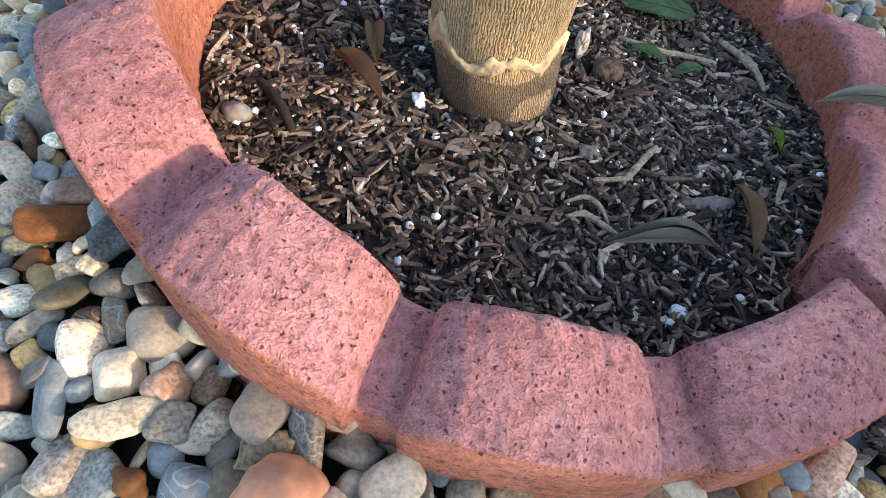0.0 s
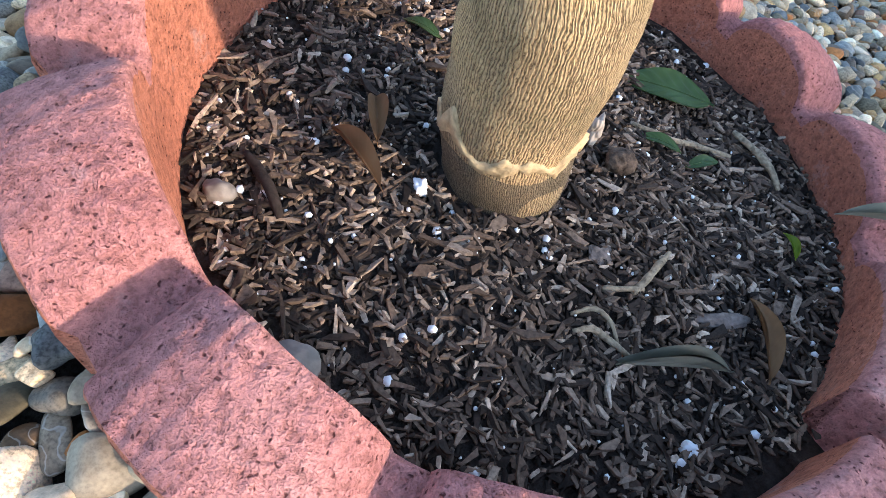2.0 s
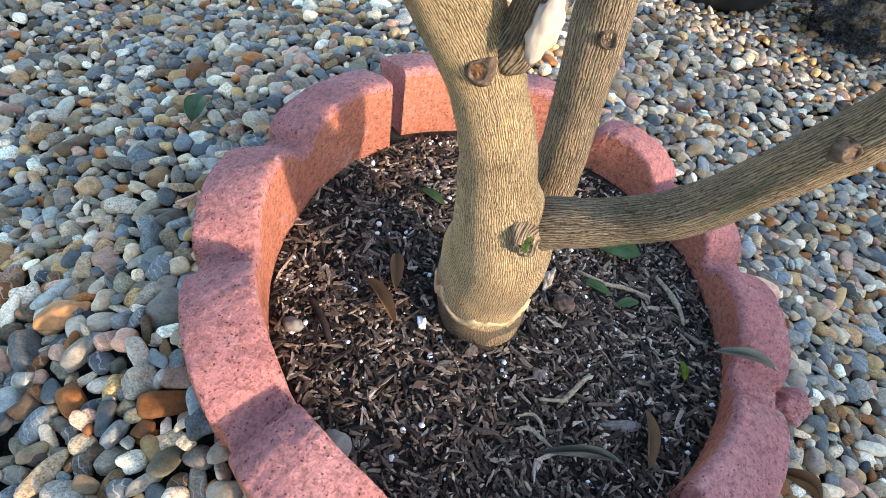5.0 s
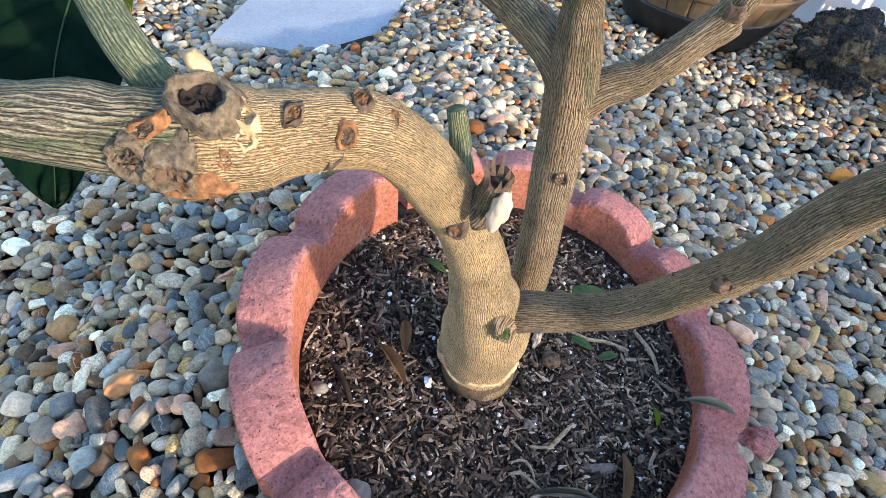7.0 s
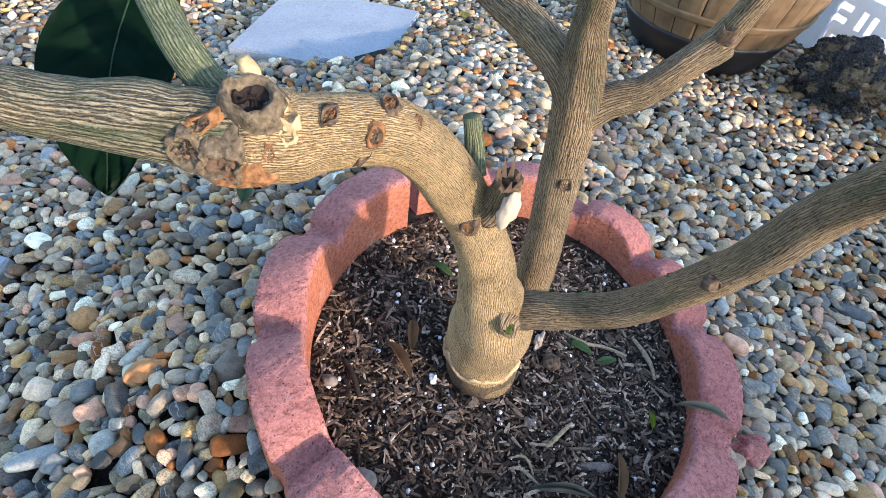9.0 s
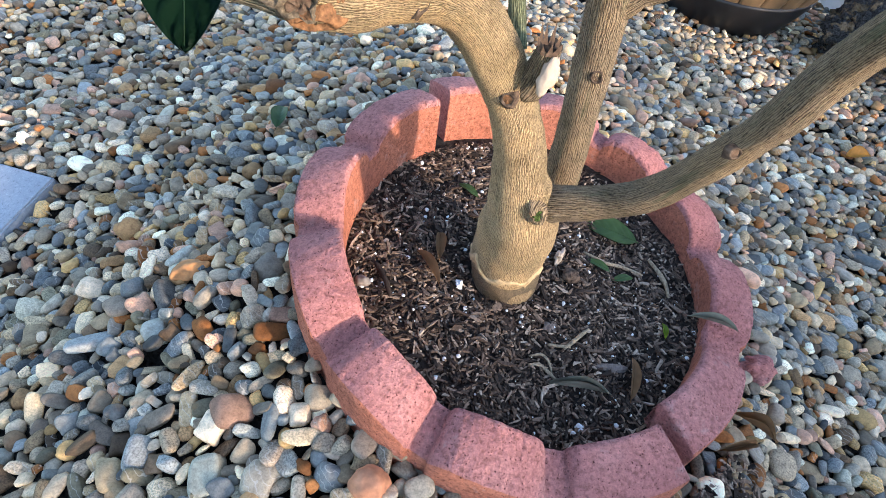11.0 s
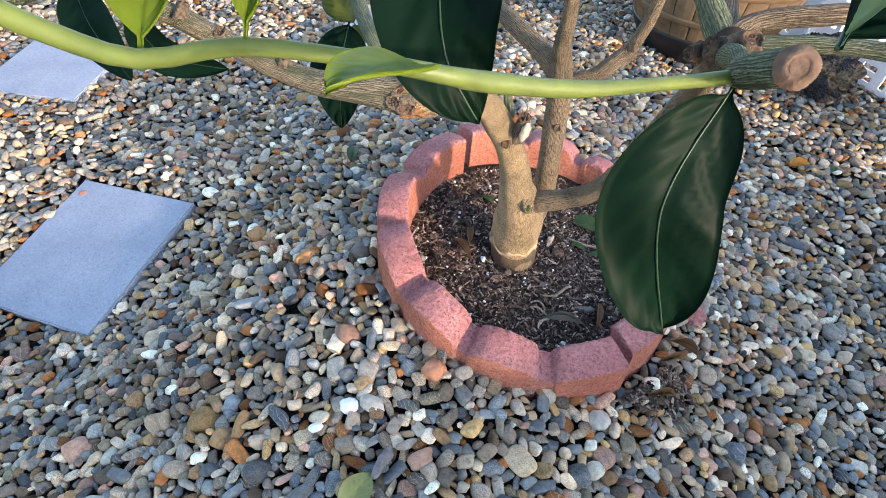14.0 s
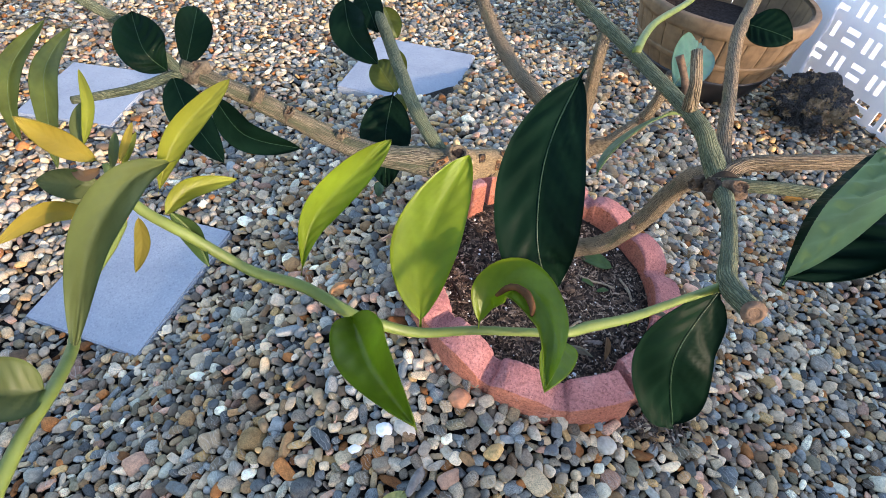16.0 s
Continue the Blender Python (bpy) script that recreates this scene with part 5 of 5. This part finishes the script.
fallen_leaf(-0.106, -0.066, 130, 0.052, 0.013, MAT_LEAF_BROWN, "long brown dried leaf curled on the mulch", fold=0.5, left=40, right=20)
fallen_leaf(-0.100, -0.035, 100, 0.040, 0.014, MAT_LEAF_BROWN, "long brown dried leaf curled on the mulch", fold=0.4, left=30, right=40)
fallen_leaf(0.060, -0.149, 4, 0.068, 0.021, MAT_LEAF_DRY, "curled grey-green dry leaf lying on the mulch", fold=0.3, left=95, right=110, wave=0.12)
fallen_leaf(0.114, -0.125, 86, 0.050, 0.012, MAT_LEAF_BROWN, "red-brown dry leaf rolled into a spindle", fold=0.3, left=140, right=140)
fallen_leaf(0.192, -0.053, -8, 0.052, 0.014, MAT_LEAF_DRY, "dry dark leaf caught against the ring", z=0.128, fold=0.3, left=60, right=50)
fallen_leaf(-0.162, -0.447, 70, 0.056, 0.036, MAT_LEAF_PALE, "pale yellow-green leaf fallen on the pebbles")
fallen_leaf(-0.361, 0.160, 100, 0.052, 0.022, MAT_LEAF_MID, "green leaf fallen on the pebbles", fold=0.3)
fallen_leaf(0.655, 0.590, 20, 0.062, 0.030, MAT_LEAF_ORANGE, "yellow-orange leaf fallen on the pebbles", fold=0.3)
fallen_leaf(0.74, 0.60, 60, 0.030, 0.018, MAT_LEAF_MID, "green leaf fallen on the pebbles", fold=0.2)
fallen_leaf(-0.176, 1.047, 100, 0.040, 0.026, MAT_LEAF_YELLOW, "pale yellow leaf fallen on the pebbles", fold=0.1)
for x, y, turn in ((0.235, -0.150, 20), (0.262, -0.118, -30), (0.215, -0.215, 10)):
    fallen_leaf(x, y, turn, 0.05, 0.018, MAT_LEAF_BROWN, "crumpled brown dried leaf on the pebbles", fold=0.5, left=70, right=50, wave=0.2)


def stick(points, r, mat, label, name="stick"):
    return tagged(finish(name, tube([(x, y, mulch_z(x, y) + dz, r * k) for (x, y, dz), k in zip(points, (0.7, 1.0, 0.95, 0.6))], 8, lumps=0.35), mat), label, "stick")


DRY_STICK = "short weathered dry stick on the mulch"
stick([(0.044, -0.113, 0.003), (0.052, -0.104, 0.005), (0.060, -0.094, 0.005), (0.068, -0.084, 0.004)], 0.0022, MAT_DRYWOOD, DRY_STICK)
stick([(0.010, -0.140, 0.003), (0.020, -0.137, 0.005), (0.030, -0.141, 0.005), (0.040, -0.147, 0.004)], 0.0018, MAT_DRYWOOD, DRY_STICK)
stick([(0.010, -0.130, 0.003), (0.022, -0.126, 0.006), (0.030, -0.132, 0.006), (0.034, -0.140, 0.004)], 0.0014, MAT_DRYWOOD, DRY_STICK)
stick([(0.028, -0.112, 0.003), (0.036, -0.112, 0.004), (0.044, -0.111, 0.004), (0.050, -0.110, 0.003)], 0.0016, MAT_DRYWOOD, DRY_STICK)
stick([(-0.148, -0.166, 0.004), (-0.135, -0.172, 0.005), (-0.12, -0.178, 0.005), (-0.106, -0.183, 0.004)], 0.0015, MAT_DRYWOOD, DRY_STICK)
stick([(0.060, 0.018, 0.004), (0.085, 0.012, 0.006), (0.105, 0.016, 0.005), (0.13, 0.010, 0.004)], 0.0022, MAT_DRYWOOD, DRY_STICK)
stick([(0.138, 0.035, 0.004), (0.148, 0.020, 0.006), (0.156, 0.005, 0.006), (0.160, -0.010, 0.004)], 0.0026, MAT_DRYWOOD, DRY_STICK)
stick([(-0.160, -0.075, 0.003), (-0.150, -0.085, 0.006), (-0.142, -0.096, 0.006), (-0.135, -0.108, 0.003)], 0.0032, MAT_HOLLOW, "charred black stick on the mulch")


def rock(x, y, z, size, mat, label, name="stone", turn=0, seed=0, smooth=True, lumps=0.16):
    bm = bmesh.new()
    bmesh.ops.create_icosphere(bm, subdivisions=4, radius=1)
    for v in bm.verts:
        p = v.co.copy()
        g = 1 + lumps * noise.noise(p * 1.2 + Vector((seed, 0, 0))) + lumps * 0.5 * noise.noise(p * 2.8 + Vector((0, seed, 0)))
        v.co = Vector((p.x * size[0], p.y * size[1], p.z * size[2])) * g
    ob = finish(name, bm, mat, smooth=smooth)
    ob.matrix_world = pose(x, y, z, 6, 4, turn)
    return tagged(ob, label, name)


rock(-0.112, -0.180, mulch_z(-0.112, -0.18) + 0.006, (0.011, 0.010, 0.008), MAT_STONE_GREY, "round grey-brown pebble lying on the mulch", "pebble", 0, 1)
rock(-0.071, -0.074, mulch_z(-0.071, -0.074) + 0.004, (0.004, 0.005, 0.0045), MAT_PERLITE, "large white chunk of perlite by the trunk", "perlite_chunk", 0, 3, lumps=0.5)
rock(-0.166, -0.099, mulch_z(-0.166, -0.099) + 0.004, (0.008, 0.006, 0.006), MAT_STONE_GREY, "round grey-brown pebble lying on the mulch", "pebble", 0, 7)
rock(0.064, -0.186, mulch_z(0.064, -0.186) + 0.002, (0.0042, 0.0038, 0.003), MAT_PERLITE, "large white chunk of perlite in the mulch", "perlite_chunk", 0, 4, lumps=0.4)
rock(0.030, -0.004, mulch_z(0.03, -0.004) + 0.006, (0.010, 0.004, 0.008), MAT_PALE, "pale curl of bare wood on the mulch", "wood_curl", 70, 9, lumps=0.6)
rock(0.045, -0.025, mulch_z(0.045, -0.025) + 0.006, (0.010, 0.009, 0.007), MAT_KNOT, "small dark brown lump of bark in the mulch", "pebble", 20, 17)
rock(0.092, -0.119, mulch_z(0.092, -0.119) + 0.003, (0.018, 0.0045, 0.0022), MAT_BARKFLAT, "flat strip of grey bark on the mulch", "bark_strip", 10, 12, lumps=0.25)
rock(0.028, -0.092, mulch_z(0.028, -0.092) + 0.003, (0.007, 0.006, 0.0016), MAT_BARKFLAT, "small flat flake of red-brown bark", "bark_flake", 30, 13, lumps=0.5)
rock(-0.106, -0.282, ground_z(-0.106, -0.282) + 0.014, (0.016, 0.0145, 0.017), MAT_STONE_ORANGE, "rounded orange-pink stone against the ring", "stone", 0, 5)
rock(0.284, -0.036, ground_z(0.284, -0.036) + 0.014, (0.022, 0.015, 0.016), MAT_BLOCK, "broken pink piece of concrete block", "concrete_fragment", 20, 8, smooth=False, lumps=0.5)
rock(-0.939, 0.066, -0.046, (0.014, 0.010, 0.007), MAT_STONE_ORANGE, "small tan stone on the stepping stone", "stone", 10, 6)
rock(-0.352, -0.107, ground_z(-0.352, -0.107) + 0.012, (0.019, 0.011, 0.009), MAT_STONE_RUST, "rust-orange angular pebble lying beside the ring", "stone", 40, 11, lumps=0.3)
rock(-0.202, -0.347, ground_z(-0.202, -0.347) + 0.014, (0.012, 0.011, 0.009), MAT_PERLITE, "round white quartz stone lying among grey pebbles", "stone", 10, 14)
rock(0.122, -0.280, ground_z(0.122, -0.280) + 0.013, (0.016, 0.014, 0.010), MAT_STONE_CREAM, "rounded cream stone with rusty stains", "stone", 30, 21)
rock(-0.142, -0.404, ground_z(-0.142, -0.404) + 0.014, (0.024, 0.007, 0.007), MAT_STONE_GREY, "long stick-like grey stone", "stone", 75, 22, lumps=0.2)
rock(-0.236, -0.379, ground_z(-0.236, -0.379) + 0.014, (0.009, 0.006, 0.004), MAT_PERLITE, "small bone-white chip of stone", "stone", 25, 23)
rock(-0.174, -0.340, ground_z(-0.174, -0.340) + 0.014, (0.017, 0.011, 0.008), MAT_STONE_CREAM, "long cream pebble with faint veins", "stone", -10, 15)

# ---- pot, lava rock, lattice ----
def barrel(cx, cy, base, k):
    top = tagged(new("planter"), "tan barrel planter with staves, a black foot and dark soil", "planter")
    top.matrix_world = Matrix.Translation((cx, cy, base)) @ Matrix.Diagonal((k, k, k, 1))

    def radius(z):
        return 0.118 + 0.090 * math.sin(min(1.0, (z + 0.01) / 0.24) * math.pi / 2) ** 0.8

    n = 26
    for i in range(n):
        bm = bmesh.new()
        a0, a1 = (i + 0.02) * math.tau / n, (i + 0.98) * math.tau / n
        rows = []
        for h in range(11):
            z = 0.226 * h / 10
            r = radius(z)
            row = []
            for f, dr in ((0, -0.014), (0, -0.0016), (0.12, 0.0), (0.5, 0.0008), (0.88, 0.0), (1, -0.0016), (1, -0.014)):
                a = a0 + (a1 - a0) * f
                row.append(bm.verts.new(((r + dr) * math.cos(a), (r + dr) * math.sin(a), z)))
            rows.append(row)
        for p, q in zip(rows, rows[1:]):
            for j in range(7):
                bm.faces.new((p[j], p[(j + 1) % 7], q[(j + 1) % 7], q[j]))
        bm.faces.new(list(reversed(rows[0])))
        bm.faces.new(rows[-1])
        part("stave", bm, MAT_BARREL, top, smooth=False)
    for z0, z1, out, mat in ((0.0, 0.082, 0.004, MAT_BLACK), (0.118, 0.134, 0.003, MAT_BARREL), (0.196, 0.232, 0.006, MAT_BARREL)):
        bm = bmesh.new()
        rows = []
        for f, dr in ((0, 0.0), (0.04, out), (0.3, out), (0.6, out), (0.92, out), (1, out - 0.003), (1, -0.010)):
            z = z0 + (z1 - z0) * f
            r = radius(z) + dr
            rows.append([bm.verts.new((r * math.cos(a), r * math.sin(a), z)) for a in [i * math.tau / 96 for i in range(96)]])
        for p, q in zip(rows, rows[1:]):
            for i in range(96):
                bm.faces.new((p[i], p[(i + 1) % 96], q[(i + 1) % 96], q[i]))
        part("hoop", bm, mat, top, "flat tan hoop round the staves" if mat is MAT_BARREL else "broad black band round the foot")
    bm = bmesh.new()
    rows = [[bm.verts.new((r * math.cos(a), r * math.sin(a), z + 0.005 * noise.noise((r * 40, a * 3, 0)))) for a in [q0 * math.tau / 40 for q0 in range(40)]] for r, z in ((0.02, 0.15), (0.06, 0.152), (0.1, 0.15), (0.14, 0.152), (0.190, 0.15))]
    for p, q in zip(rows, rows[1:]):
        for q0 in range(40):
            bm.faces.new((p[q0], q[q0], q[(q0 + 1) % 40], p[(q0 + 1) % 40]))
    bm.faces.new(rows[0])
    part("soil", bm, MAT_MULCH, top, "dark potting soil")


barrel(0.475, 1.25, -0.07, 1.28)


def lava():
    bm = bmesh.new()
    bmesh.ops.create_icosphere(bm, subdivisions=6, radius=1)
    for v in bm.verts:
        p = v.co.copy()
        g = 1 + 0.34 * noise.noise(p * 1.5 + Vector((2, 0, 1))) + 0.20 * noise.noise(p * 3.4) - 0.34 * max(0, noise.noise(p * 6)) - 0.34 * max(0, noise.noise(p * 13) - 0.1) - 0.14 * abs(noise.noise(p * 27))
        v.co = Vector((p.x * 0.112, p.y * 0.088, p.z * 0.092)) * g
    ob = finish("lava_rock", bm, MAT_LAVA)
    ob.matrix_world = pose(0.800, 1.065, -0.015, 0, 0, -35)
    tagged(ob, "rough black pitted lava rock with tan crusts on the pebbles", "rock")


lava()


def lattice(x0, y0, x1, y1, height, name, label):
    """Upright white panel with basket-weave slots, post to post."""
    top = tagged(new(name), label, "lattice panel")
    d = Vector((x1 - x0, y1 - y0, 0))
    L = d.length
    ang = math.degrees(math.atan2(d.y, d.x))
    cell = 0.0165
    nx, nz = int(L / cell), int(height / cell)
    solid = set()
    for i in range(nx):
        for j in range(nz):
            bi, bj = i // 5, j // 5
            hole = (j % 5 in (1, 3) and i % 5 in (1, 2, 3)) if (bi + bj) % 2 else (i % 5 in (1, 3) and j % 5 in (1, 2, 3))
            if i in (0, nx - 1) or j in (0, nz - 1):
                hole = False
            if not hole:
                solid.add((i, j))
    bm = bmesh.new()
    vs = {}

    def vert(i, j, y):
        if (i, j, y) not in vs:
            vs[i, j, y] = bm.verts.new((i * cell, y, j * cell))
        return vs[i, j, y]

    for i, j in solid:
        for y, flip in ((0, 0), (0.006, 1)):
            q = [vert(i, j, y), vert(i + 1, j, y), vert(i + 1, j + 1, y), vert(i, j + 1, y)]
            bm.faces.new(q[::-1] if flip else q)
        for di, dj, a, b in ((-1, 0, (0, 1), (0, 0)), (1, 0, (1, 0), (1, 1)), (0, -1, (0, 0), (1, 0)), (0, 1, (1, 1), (0, 1))):
            if (i + di, j + dj) not in solid:
                bm.faces.new((vert(i + a[0], j + a[1], 0), vert(i + a[0], j + a[1], 0.006), vert(i + b[0], j + b[1], 0.006), vert(i + b[0], j + b[1], 0)))
    bmesh.ops.recalc_face_normals(bm, faces=bm.faces)
    m = Matrix.Translation((x0, y0, -0.07)) @ pose(0, 0, 0, 0, 0, ang)
    bm.transform(m)
    part("panel", bm, MAT_LATTICE, top, smooth=False)
    bm = bmesh.new()
    bmesh.ops.create_cube(bm, size=1, matrix=m @ Matrix.Translation((0, 0.003, height / 2)) @ Matrix.Diagonal((0.060, 0.030, height, 1)))
    bmesh.ops.bevel(bm, geom=list(bm.edges), offset=0.003, segments=2, affect="EDGES")
    part("post", bm, MAT_WHITE, top, smooth=False)


lattice(0.845, 1.39, 1.31, 0.53, 0.37, "lattice_screen", "white plastic lattice screen with basket-weave slots")
lattice(0.56, 1.92, 0.835, 1.408, 0.40, "lattice_screen", "white plastic lattice screen with basket-weave slots")


# ---- single pebbles of the ground beside the ring ----
SHAPES = []
for k in range(16):
    Vk, Fk = stones(rng, [(9.0, 9.0, 1.0)], 0.0, 3)
    SHAPES.append(stone_mesh("pebble", Vk - Vk.mean(0), Fk, MAT_PEBBLE_ONE))
for k, (x, y, r) in enumerate(picked):
    ob = new("pebble", SHAPES[k % 16])
    ob.parent = GROUND
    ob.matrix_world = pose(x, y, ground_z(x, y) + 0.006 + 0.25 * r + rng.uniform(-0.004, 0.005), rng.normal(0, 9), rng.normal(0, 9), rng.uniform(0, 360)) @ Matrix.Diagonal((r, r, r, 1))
